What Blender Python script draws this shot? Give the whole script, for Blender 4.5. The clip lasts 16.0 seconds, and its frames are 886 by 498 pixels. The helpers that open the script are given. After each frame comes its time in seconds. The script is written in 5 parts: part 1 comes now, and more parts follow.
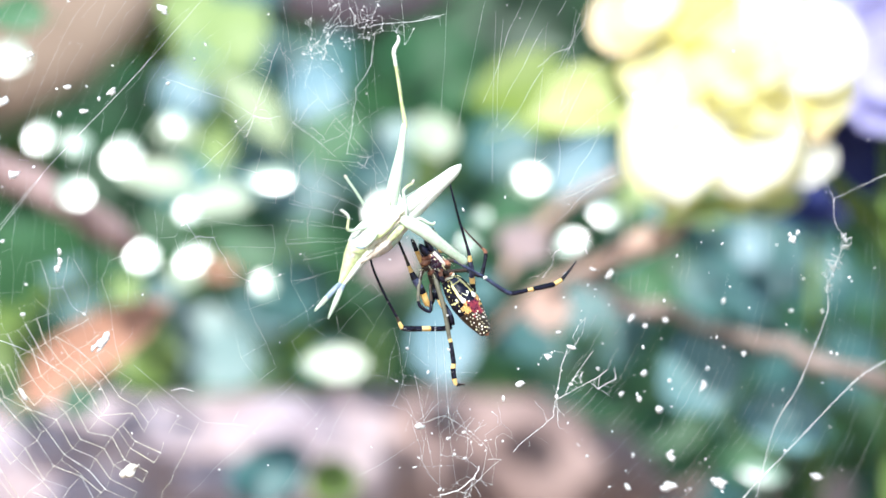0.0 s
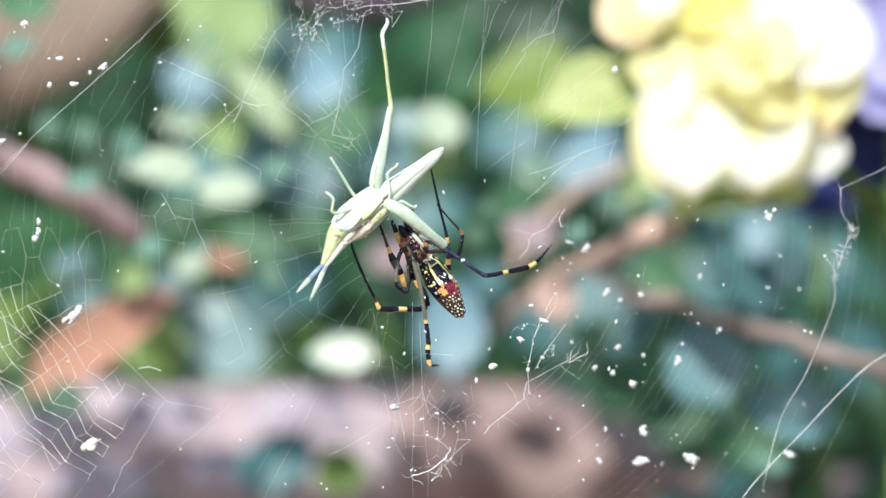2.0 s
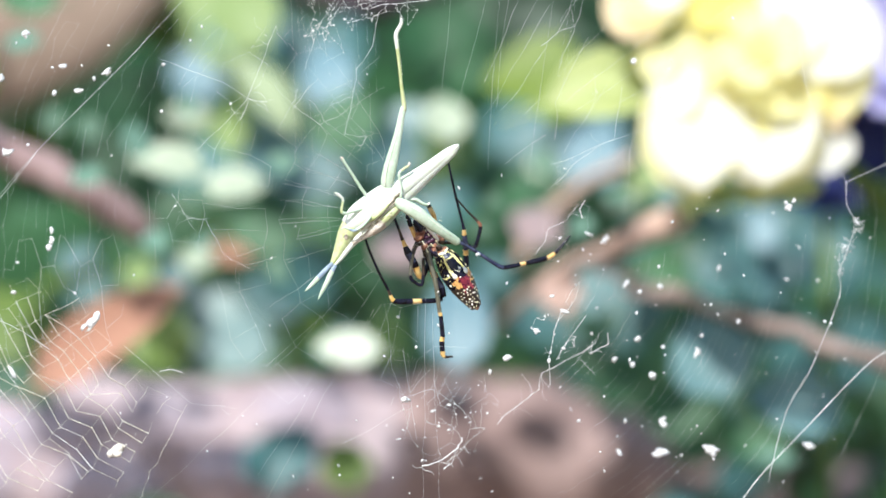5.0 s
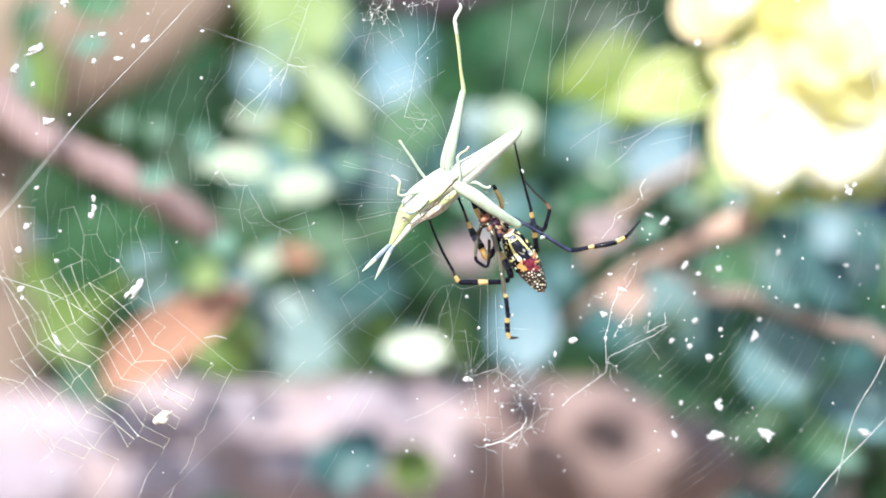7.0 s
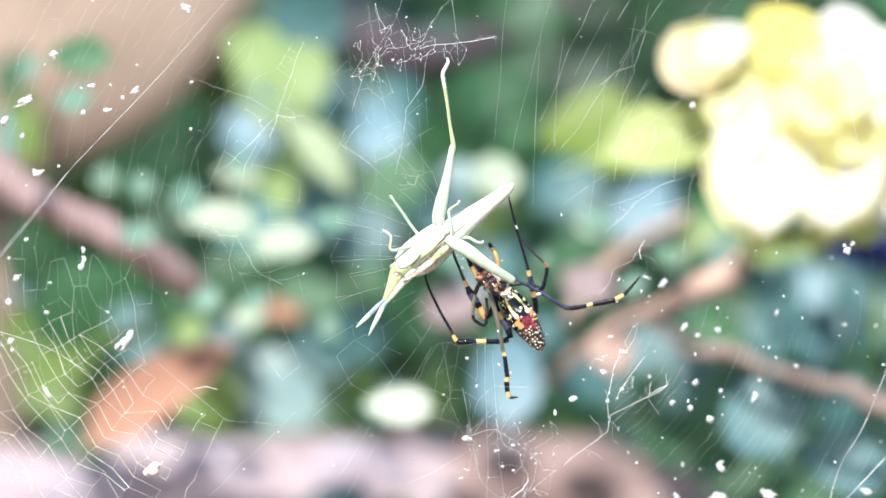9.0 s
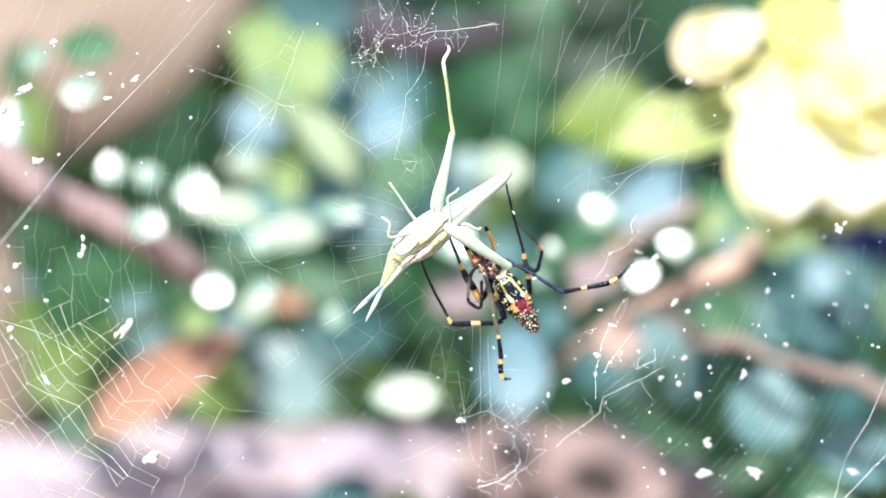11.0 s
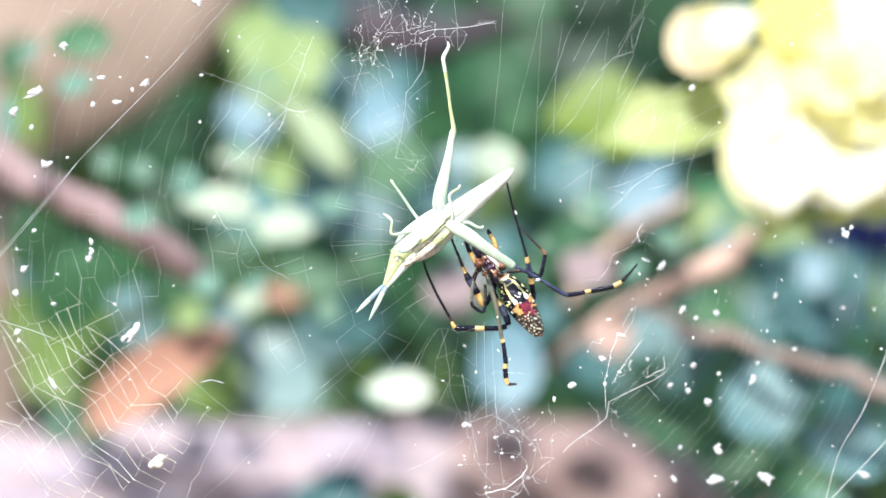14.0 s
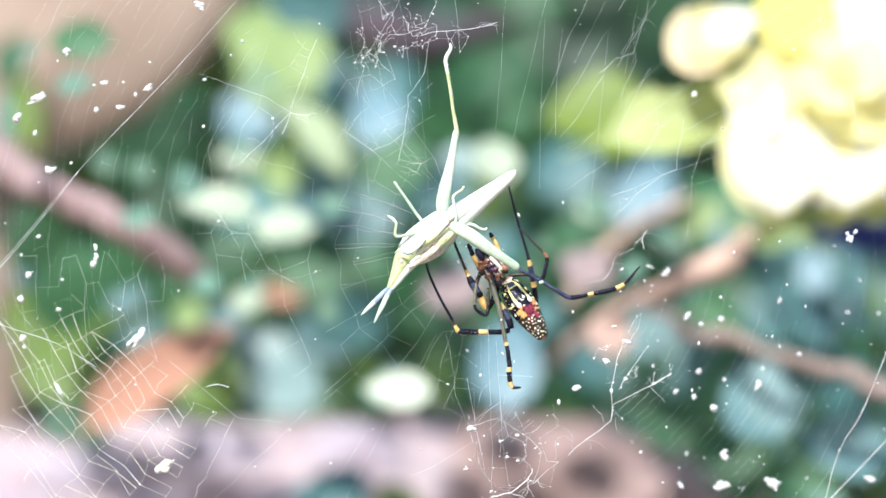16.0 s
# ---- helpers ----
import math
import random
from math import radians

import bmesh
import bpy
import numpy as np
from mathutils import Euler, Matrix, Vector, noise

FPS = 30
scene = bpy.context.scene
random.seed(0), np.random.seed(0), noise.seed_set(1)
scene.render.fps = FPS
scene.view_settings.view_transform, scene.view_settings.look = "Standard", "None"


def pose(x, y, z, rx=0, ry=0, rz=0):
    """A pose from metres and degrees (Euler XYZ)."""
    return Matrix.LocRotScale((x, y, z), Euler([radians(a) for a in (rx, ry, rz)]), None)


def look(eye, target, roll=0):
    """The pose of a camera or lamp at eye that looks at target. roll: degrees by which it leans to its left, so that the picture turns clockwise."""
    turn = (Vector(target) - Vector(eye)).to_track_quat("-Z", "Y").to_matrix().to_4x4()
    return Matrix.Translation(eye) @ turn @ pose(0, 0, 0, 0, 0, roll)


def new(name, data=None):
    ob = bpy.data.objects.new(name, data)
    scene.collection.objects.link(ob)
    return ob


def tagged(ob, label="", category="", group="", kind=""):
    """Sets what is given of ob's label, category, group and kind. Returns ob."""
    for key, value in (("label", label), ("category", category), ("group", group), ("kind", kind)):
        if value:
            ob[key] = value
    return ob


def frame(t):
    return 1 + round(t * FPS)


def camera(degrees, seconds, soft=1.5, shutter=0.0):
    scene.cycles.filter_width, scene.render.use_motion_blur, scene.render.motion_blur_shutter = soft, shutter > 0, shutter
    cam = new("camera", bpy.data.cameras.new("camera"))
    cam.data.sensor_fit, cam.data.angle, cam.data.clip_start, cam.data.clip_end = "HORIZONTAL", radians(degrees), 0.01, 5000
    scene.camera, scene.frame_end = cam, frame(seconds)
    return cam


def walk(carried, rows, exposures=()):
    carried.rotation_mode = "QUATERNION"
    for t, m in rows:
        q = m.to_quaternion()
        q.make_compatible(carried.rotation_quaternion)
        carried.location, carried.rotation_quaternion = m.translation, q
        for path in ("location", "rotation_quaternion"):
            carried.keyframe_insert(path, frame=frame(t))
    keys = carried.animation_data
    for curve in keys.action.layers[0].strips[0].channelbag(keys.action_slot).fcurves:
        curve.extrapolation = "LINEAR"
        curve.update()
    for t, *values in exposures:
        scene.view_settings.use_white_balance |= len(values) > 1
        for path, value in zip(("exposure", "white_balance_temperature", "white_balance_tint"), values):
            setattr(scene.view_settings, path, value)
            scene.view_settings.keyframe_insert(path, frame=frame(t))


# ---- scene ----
# The camera: a long lens 0.6 m from the web, held by a slightly unsteady carrier. Each row: seconds, yaw and pitch shift in 0.1 mm on the web's plane.
EYE = (0.0, -0.6, 1.2)
CAMERA_ROWS = [
    (0, -111, -46),
    (0.5, -110, -50),
    (1, -108, -54),
    (1.5, -104, -60),
    (2, -99, -64),
    (2.5, -95, -68),
    (2.7, -94, -69),
    (3, -91, -71),
    (3.5, -89, -73),
    (4, -90, -75),
    (4.2, -90, -75),
    (6.3, -81, -72),
    (6.4, -68, -71),
    (6.5, -30, -70),
    (6.6, 14, -70),
    (6.75, 28, -70),
    (7, 29, -70),
    (7.5, 21, -68),
    (8, 5, -54),
    (8.1, 4, -26),
    (8.2, 3, 0),
    (8.35, 1, 11),
    (8.5, 0, 17),
    (9, 1, 28),
    (11.5, 14, 8),
    (12, 9, 7),
    (12.5, 6, 2),
    (13, 4, -1),
    (13.5, 3, -2),
    (14, 1, 0),
    (14.5, 0, 0),
    (15, 0, 0),
    (15.5, 0, 0),
    (16, 0, 0),
]
cam = camera(14.8888, 16.0, soft=1.5)
cam.data.dof.use_dof = True
cam.data.dof.focus_distance = 0.598
cam.data.dof.aperture_fstop = 9.5
cam.data.dof.aperture_blades = 0
EXPOSURES = [(0, 0.64, 6200, 6.5), (0.5, 0.53, 6220, 6.5), (1, 0.34, 6300, 6.5), (1.5, 0.28, 6300, 6.5), (2, 0.22, 6300, 6.5), (3, 0.28, 6300, 6.5), (3.5, 0.22, 6300, 6.5), (4.2, 0.19, 6300, 6.5), (6.3, 0.56, 6380, 8), (8, 0.52, 6380, 8), (9, 0.50, 6380, 8), (11.3, 0.60, 6320, 8), (12.5, 0.56, 6280, 8), (14, 0.52, 6280, 8), (16, 0.49, 6280, 8)]
walk(cam, [(t, look(EYE, (-dx * 1e-4, 0.0, 1.2 + dz * 1e-4))) for t, dx, dz in CAMERA_ROWS], EXPOSURES)

# ---- light ----
SUN = Vector((-0.25, -0.72, 0.65)).normalized()
world = bpy.data.worlds.new("sky")
scene.world = world
world.use_nodes = True
wn = world.node_tree
sky = wn.nodes.new("ShaderNodeTexSky")
sky.sky_type = "NISHITA"
sky.sun_disc = False
sky.sun_elevation = math.asin(SUN.z)
sky.sun_rotation = math.atan2(SUN.x, SUN.y)
wn.links.new(sky.outputs["Color"], wn.nodes["Background"].inputs["Color"])
wn.nodes["Background"].inputs["Strength"].default_value = 0.14
lamp = bpy.data.lights.new("sun", "SUN")
lamp.energy, lamp.angle, lamp.color = 4.5, radians(0.5), (1.0, 0.97, 0.94)
sun = new("sun", lamp)
sun.matrix_world = look(SUN * 5 + Vector((0, 0, 1.2)), (0, 0, 1.2))


# ---- materials ----
def surface(name, colour, second, rough=0.5, scale=200.0, bump=0.15, spec=0.5, fine=4.0, translucent=0.0, per_object=0.0, sheen=0.0):
    """A node material: two colours mixed by coarse and fine noise, with relief, and a little light let through where it is thin."""
    m = bpy.data.materials.new(name)
    m.use_nodes = True
    n, l = m.node_tree.nodes, m.node_tree.links
    b = n["Principled BSDF"]
    co = n.new("ShaderNodeTexCoord")
    big = n.new("ShaderNodeTexNoise")
    big.inputs["Scale"].default_value, big.inputs["Detail"].default_value = scale, 5.0
    small = n.new("ShaderNodeTexNoise")
    small.inputs["Scale"].default_value, small.inputs["Detail"].default_value = scale * fine, 3.0
    l.new(co.outputs["Object"], big.inputs["Vector"])
    l.new(co.outputs["Object"], small.inputs["Vector"])
    add = n.new("ShaderNodeMath")
    add.operation = "MULTIPLY_ADD"
    l.new(small.outputs["Fac"], add.inputs[0])
    add.inputs[1].default_value = 0.4
    l.new(big.outputs["Fac"], add.inputs[2])
    ramp = n.new("ShaderNodeValToRGB")
    ramp.color_ramp.elements[0].position, ramp.color_ramp.elements[1].position = 0.52, 0.88
    ramp.color_ramp.elements[0].color, ramp.color_ramp.elements[1].color = (*colour, 1), (*second, 1)
    l.new(add.outputs[0], ramp.inputs["Fac"])
    tone = ramp.outputs["Color"]
    if per_object:
        info = n.new("ShaderNodeObjectInfo")
        hsv = n.new("ShaderNodeHueSaturation")
        rng = n.new("ShaderNodeMapRange")
        rng.inputs["To Min"].default_value, rng.inputs["To Max"].default_value = 1 - per_object, 1 + per_object
        l.new(info.outputs["Random"], rng.inputs["Value"])
        l.new(rng.outputs["Result"], hsv.inputs["Value"])
        l.new(tone, hsv.inputs["Color"])
        tone = hsv.outputs["Color"]
    l.new(tone, b.inputs["Base Color"])
    b.inputs["Roughness"].default_value, b.inputs["Specular IOR Level"].default_value = rough, spec
    bm_node = n.new("ShaderNodeBump")
    bm_node.inputs["Strength"].default_value, bm_node.inputs["Distance"].default_value = bump, 0.0006
    l.new(add.outputs[0], bm_node.inputs["Height"])
    l.new(bm_node.outputs["Normal"], b.inputs["Normal"])
    if translucent:
        tr = n.new("ShaderNodeBsdfTranslucent")
        l.new(tone, tr.inputs["Color"])
        mix = n.new("ShaderNodeMixShader")
        mix.inputs["Fac"].default_value = translucent
        l.new(b.outputs["BSDF"], mix.inputs[1])
        l.new(tr.outputs["BSDF"], mix.inputs[2])
        l.new(mix.outputs["Shader"], n["Material Output"].inputs["Surface"])
    return m


LEAF_GREEN = surface("leaf_green", (0.028, 0.098, 0.040), (0.052, 0.155, 0.062), 0.42, 60, 0.2, 0.5, translucent=0.2, per_object=0.35)
LEAF_TEAL = surface("leaf_bluish_green", (0.042, 0.130, 0.130), (0.072, 0.182, 0.185), 0.38, 60, 0.2, 0.6, translucent=0.12, per_object=0.2)
LEAF_JADE = surface("leaf_jade", (0.085, 0.20, 0.21), (0.125, 0.255, 0.265), 0.38, 60, 0.2, 0.6, translucent=0.12, per_object=0.1)
LEAF_BLUE = surface("leaf_waxy_blue_green", (0.115, 0.22, 0.265), (0.165, 0.285, 0.33), 0.36, 60, 0.2, 0.6, translucent=0.1, per_object=0.1)
# pale green that holds much of the sunlight in the colour itself
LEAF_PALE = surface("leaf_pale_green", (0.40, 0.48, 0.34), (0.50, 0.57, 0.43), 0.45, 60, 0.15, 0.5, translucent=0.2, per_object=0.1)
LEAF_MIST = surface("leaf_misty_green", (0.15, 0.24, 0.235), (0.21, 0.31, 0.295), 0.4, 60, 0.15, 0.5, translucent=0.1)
# brighter still: a sunlit leaf's near-white put into the base colour
LEAF_SUNLIT = surface("leaf_sunlit_white", (0.54, 0.60, 0.46), (0.66, 0.71, 0.58), 0.4, 60, 0.1, 0.6, translucent=0.1)
LEAF_CELERY = surface("leaf_celery", (0.34, 0.42, 0.24), (0.44, 0.52, 0.33), 0.45, 50, 0.15, 0.4, translucent=0.3, per_object=0.1)
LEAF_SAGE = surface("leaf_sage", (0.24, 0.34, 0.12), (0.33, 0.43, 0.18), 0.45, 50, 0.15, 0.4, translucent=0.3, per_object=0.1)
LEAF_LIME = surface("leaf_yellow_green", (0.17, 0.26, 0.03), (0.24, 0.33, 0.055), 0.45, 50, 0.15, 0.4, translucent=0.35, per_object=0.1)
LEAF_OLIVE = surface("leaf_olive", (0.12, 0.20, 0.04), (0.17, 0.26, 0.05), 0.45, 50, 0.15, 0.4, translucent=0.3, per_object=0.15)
LEAF_DEAD = surface("leaf_dead_orange", (0.50, 0.23, 0.16), (0.58, 0.34, 0.23), 0.6, 40, 0.3, 0.3, translucent=0.25, per_object=0.1)
LEAF_SALMON = surface("leaf_dry_salmon", (0.44, 0.29, 0.24), (0.56, 0.40, 0.34), 0.6, 40, 0.3, 0.3, translucent=0.2)
LEAF_ROSE = surface("leaf_dry_rose", (0.32, 0.24, 0.25), (0.44, 0.34, 0.34), 0.6, 40, 0.3, 0.3, translucent=0.2)
LEAF_GLOSSY = surface("leaf_glossy", (0.12, 0.22, 0.16), (0.16, 0.28, 0.20), 0.24, 60, 0.03, 1.0, translucent=0.05, per_object=0.1)
# shade among leaves, put into a darkened green
FOLIAGE_SHADE = surface("foliage_shade", (0.018, 0.06, 0.04), (0.04, 0.10, 0.065), 0.5, 30, 0.3, 0.4)
BARK_PINK = surface("bark_pinkish", (0.28, 0.19, 0.185), (0.40, 0.29, 0.285), 0.75, 70, 0.6, 0.2)
BARK_LILAC = surface("bark_weathered_lilac_grey", (0.34, 0.25, 0.26), (0.50, 0.41, 0.43), 0.75, 34, 0.6, 0.2)
# darker mauve bark that carries the shade on the right of the bough
BARK_MAUVE_SHADED = surface("bark_mauve_shaded", (0.25, 0.17, 0.155), (0.41, 0.295, 0.275), 0.8, 34, 0.6, 0.2)
BARK_TAN = surface("bark_tan", (0.31, 0.23, 0.18), (0.41, 0.315, 0.25), 0.8, 25, 0.6, 0.2)
SOIL = surface("soil_and_litter", (0.13, 0.085, 0.06), (0.24, 0.16, 0.11), 0.9, 6, 0.8, 0.2, fine=12)
LEAF_STRAW = surface("leaf_straw_yellow", (0.44, 0.53, 0.18), (0.56, 0.62, 0.28), 0.45, 50, 0.15, 0.4, translucent=0.35)
PETAL = surface("petal_pale_yellow", (0.94, 0.88, 0.42), (0.95, 0.91, 0.56), 0.6, 60, 0.1, 0.3, translucent=0.5)
PETAL_GOLD = surface("petal_golden", (0.93, 0.80, 0.20), (0.94, 0.86, 0.34), 0.6, 60, 0.1, 0.3, translucent=0.5)
# yellow petal whitened: the glare of full sun is put into the colour
PETAL_SUNLIT = surface("petal_sunlit_white", (0.95, 0.94, 0.84), (0.97, 0.96, 0.90), 0.6, 60, 0.1, 0.3, translucent=0.5)
PETAL_PEACH = surface("petal_peach", (0.85, 0.66, 0.42), (0.9, 0.74, 0.5), 0.6, 60, 0.1, 0.3, translucent=0.3)
# blue petal in two tones: shade in the dark one, soft light in the lavender
PETAL_BLUE_SHADED = surface("petal_blue_shaded", (0.012, 0.018, 0.085), (0.02, 0.03, 0.13), 0.6, 60, 0.2, 0.3)
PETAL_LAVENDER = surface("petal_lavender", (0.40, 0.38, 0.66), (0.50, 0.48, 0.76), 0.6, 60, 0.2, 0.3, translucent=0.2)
SILK = surface("silk", (0.94, 0.95, 0.94), (0.97, 0.97, 0.96), 0.25, 900, 0.0, 0.8, translucent=0.1)
SILK_FAINT = surface("silk_fine", (0.78, 0.82, 0.80), (0.92, 0.94, 0.93), 0.25, 900, 0.0, 0.8, translucent=0.25)
SILK_GOLD = surface("silk_golden", (0.95, 0.92, 0.74), (0.97, 0.96, 0.88), 0.25, 900, 0.0, 0.8, translucent=0.08)
FLAKE = surface("husk_white", (0.92, 0.92, 0.93), (0.97, 0.97, 0.97), 0.5, 900, 0.3, 0.4, translucent=0.25)
FLAKE_CREAM = surface("husk_cream", (0.84, 0.76, 0.64), (0.94, 0.9, 0.84), 0.6, 900, 0.3, 0.4, translucent=0.25)
CHITIN = surface("chitin_blue_black", (0.004, 0.004, 0.007), (0.014, 0.014, 0.032), 0.2, 900, 0.35, 0.35)
CHITIN_BROWN = surface("chitin_dark_brown", (0.02, 0.013, 0.010), (0.06, 0.038, 0.024), 0.35, 900, 0.25, 0.5)
CHITIN_OLIVE = surface("chitin_olive_grey", (0.10, 0.10, 0.075), (0.19, 0.18, 0.13), 0.35, 900, 0.25, 0.5)
CHITIN_RED = surface("chitin_reddish_brown", (0.17, 0.05, 0.03), (0.46, 0.22, 0.13), 0.4, 900, 0.25, 0.5)
ORANGE = surface("chitin_orange_yellow", (0.76, 0.44, 0.10), (0.90, 0.66, 0.30), 0.4, 900, 0.2, 0.5)
STEEL = surface("chitin_blue_grey", (0.014, 0.018, 0.050), (0.075, 0.09, 0.16), 0.24, 900, 0.2, 0.7)
YELLOW = surface("marking_yellow", (0.84, 0.75, 0.22), (0.92, 0.87, 0.45), 0.45, 900, 0.2, 0.4)
CREAM = surface("marking_cream", (0.82, 0.78, 0.48), (0.92, 0.9, 0.7), 0.45, 900, 0.2, 0.4)
WHITE_MARK = surface("marking_ivory", (0.88, 0.86, 0.74), (0.94, 0.93, 0.86), 0.4, 900, 0.2, 0.4)
RED = surface("marking_crimson", (0.12, 0.008, 0.035), (0.42, 0.05, 0.06), 0.35, 700, 0.2, 0.5)
FLAME = surface("marking_orange_red", (0.50, 0.14, 0.04), (0.80, 0.45, 0.16), 0.4, 700, 0.2, 0.5)
CHITIN_PLUM = surface("chitin_dark_plum", (0.03, 0.008, 0.025), (0.10, 0.03, 0.06), 0.25, 700, 0.2, 0.5)
HAIR = surface("silver_hair", (0.010, 0.009, 0.028), (0.13, 0.10, 0.17), 0.3, 500, 0.5, 0.4, fine=3)
HOPPER_WHITE = surface("cuticle_pale_green_white", (0.86, 0.93, 0.74), (0.95, 0.97, 0.90), 0.45, 500, 0.12, 0.5, translucent=0.1)
HOPPER_GREEN = surface("cuticle_light_green", (0.54, 0.69, 0.50), (0.72, 0.84, 0.68), 0.42, 500, 0.2, 0.5, translucent=0.1)
HOPPER_LIME = surface("cuticle_yellow_green", (0.56, 0.63, 0.27), (0.72, 0.78, 0.46), 0.45, 500, 0.2, 0.5, translucent=0.1)
HOPPER_TAN = surface("cuticle_pinkish_tan", (0.58, 0.47, 0.36), (0.88, 0.82, 0.72), 0.5, 900, 0.4, 0.4)
HOPPER_BLUE = surface("cuticle_blue_grey", (0.24, 0.31, 0.42), (0.42, 0.52, 0.60), 0.45, 500, 0.12, 0.5)
HOPPER_DARK = surface("cuticle_dark_line", (0.20, 0.18, 0.12), (0.36, 0.32, 0.24), 0.6, 900, 0.12, 0.4)


# ---- mesh helpers ----
HUB = Vector((0.005, 0.0, 1.2))
FLANK = Vector((-0.055, -0.012, 1.18))
WING = Vector((0.05, 0.009, 1.18))


def on_web(u, v, mm=0.0):
    """A point on the web's slanting plane: u to the right and v down, in tenths of a millimetre, mm behind the plane."""
    x = (u - 784) * 1e-4
    y = 0.2 * (x - 0.005) + mm * 1e-3
    s = (0.6 + y) / 0.6
    return Vector((x * s, y, 1.2 - (v - 441) * 1e-4 * s))


def nearer(away):
    """The shrub stands close behind the web: its depth, drawn in towards it."""
    return 0.6 + 0.65 * (away - 0.6)


def afar(u, v, away):
    """A point in the shrub at that depth, along the same bearing as u, v on the web's plane."""
    d = nearer(away)
    return Vector(((u - 784) * 1e-4 * d / 0.6, d - 0.6, 1.2 - (v - 441) * 1e-4 * d / 0.6))


def breadth(away):
    """Metres at that depth for each 0.1 mm on the web's plane."""
    return 1e-4 * nearer(away) / 0.6


def part(name, bm, materials, parent=None, label="", origin=None, smooth=True):
    me = bpy.data.meshes.new(name)
    if smooth:
        for f in bm.faces:
            f.smooth = True
    bm.to_mesh(me)
    bm.free()
    for m in materials if isinstance(materials, (list, tuple)) else [materials]:
        me.materials.append(m)
    ob = new(name, me)
    if parent:
        ob.parent = parent
    if label:
        tagged(ob, label)
    return ob


def anchor(name, place, label, category, group="", kind=""):
    ob = new(name)
    ob.empty_display_size = 0.005
    ob.location = place
    return tagged(ob, label, category, group, kind)


def curve_through(points, steps=4):
    """Catmull-Rom points through the given rows of (x, y, z, ...)."""
    p = [np.array(q, float) for q in points]
    p = [2 * p[0] - p[1]] + p + [2 * p[-1] - p[-2]]
    rows = []
    for a, b, c, d in zip(p, p[1:], p[2:], p[3:]):
        for i in range(steps):
            t = i / steps
            rows.append(0.5 * (2 * b + (c - a) * t + (2 * a - 5 * b + 4 * c - d) * t * t + (3 * b - a - 3 * c + d) * t ** 3))
    return rows + [p[-2]]


def loft(bm, points, wide, deep=None, sides=8, slots=None, flat=0.0):
    """A tapering tube along the points, wide across the view and deep along it, closed with rounded ends. slots: material number by ring."""
    deep = deep or wide
    n = len(points)
    rings = []
    for i, q in enumerate(points):
        t = (Vector(points[min(i + 1, n - 1)]) - Vector(points[max(i - 1, 0)])).normalized()
        side = t.cross(Vector((0, 1, 0)))
        side = side.normalized() if side.length > 0.05 else Vector((1, 0, 0))
        back = side.cross(t).normalized()
        rings.append([bm.verts.new(Vector(q) + side * wide[i] * math.cos(2 * math.pi * k / sides) + back * deep[i] * math.sin(2 * math.pi * k / sides)) for k in range(sides)])
    for i in range(n - 1):
        for k in range(sides):
            f = bm.faces.new((rings[i][k], rings[i][(k + 1) % sides], rings[i + 1][(k + 1) % sides], rings[i + 1][k]))
            if slots:
                f.material_index = slots[i]
    for ring, slot in ((rings[0][::-1], 0), (rings[-1], -1)):
        f = bm.faces.new(ring)
        if slots:
            f.material_index = slots[slot]
    return bm


def limb(name, knots, parent, origin, materials, label="", sides=8, steps=4, squash=1.0):
    """A jointed limb: knots of (u, v, mm, half-width in 0.1 mm, slot), laid on the web's plane."""
    rows = curve_through([(*(on_web(k[0], k[1], k[2]) - origin), k[3] * 1e-4) for k in knots], steps)
    slots = [knots[min(i // steps, len(knots) - 2)][4] for i in range(len(rows))]
    r = [max(float(q[3]), 5e-5) for q in rows]
    bm = loft(bmesh.new(), [Vector(q[:3]) for q in rows], r, [x * squash for x in r], sides, slots)
    return part(name, bm, materials, parent, label)


def ball(bm, centre, radii, turn=None, u=16, v=10):
    m = Matrix.Translation(centre) @ (turn or Matrix.Identity(4)) @ Matrix.Diagonal((*radii, 1))
    bmesh.ops.create_uvsphere(bm, u_segments=u, v_segments=v, radius=1.0, matrix=m)
    return bm


def leaf_mesh(name, pointed=0.0, fold=0.15, droop=0.2, rows=7, wave=0.0, stalk=True):
    """A blade one unit long and up to one unit wide, with a folded midrib, a drooping tip and a short stalk."""
    bm = bmesh.new()
    grid = []
    for i in range(rows + 1):
        t = i / rows
        w = 0.5 * math.sin(math.pi * min(t ** (0.75 + pointed * 0.25), 1.0)) ** (0.62 + pointed * 0.5) + (0.012 if i in (0, rows) else 0)
        row = []
        for k in (-1, -0.55, 0, 0.55, 1):
            z = fold * abs(k) * w - droop * (t - 0.3) ** 2 + wave * math.sin(t * 14 + k * 2) * abs(k)
            row.append(bm.verts.new((k * w, t - 0.5, z)))
        grid.append(row)
    for a, b in zip(grid, grid[1:]):
        for k in range(4):
            bm.faces.new((a[k], a[k + 1], b[k + 1], b[k]))
    if stalk:
        bm.faces.new([bm.verts.new(q) for q in ((-0.018, -0.5, -0.02), (0.018, -0.5, -0.02), (0.012, -0.75, -0.10), (-0.012, -0.75, -0.10))])
    for f in bm.faces:
        f.smooth = True
    me = bpy.data.meshes.new(name)
    bm.to_mesh(me)
    bm.free()
    return me


SHAPES = [leaf_mesh("blade", 0.0), leaf_mesh("blade", 0.5, 0.25, 0.35), leaf_mesh("blade", 0.2, 0.1, 0.6, wave=0.02), leaf_mesh("blade", 0.9, 0.2, 0.3), leaf_mesh("blade", 0.0, 0.03, 0.08), leaf_mesh("petal", 0.0, 0.12, 0.25, 9, 0.012, False)]
_blades = {}


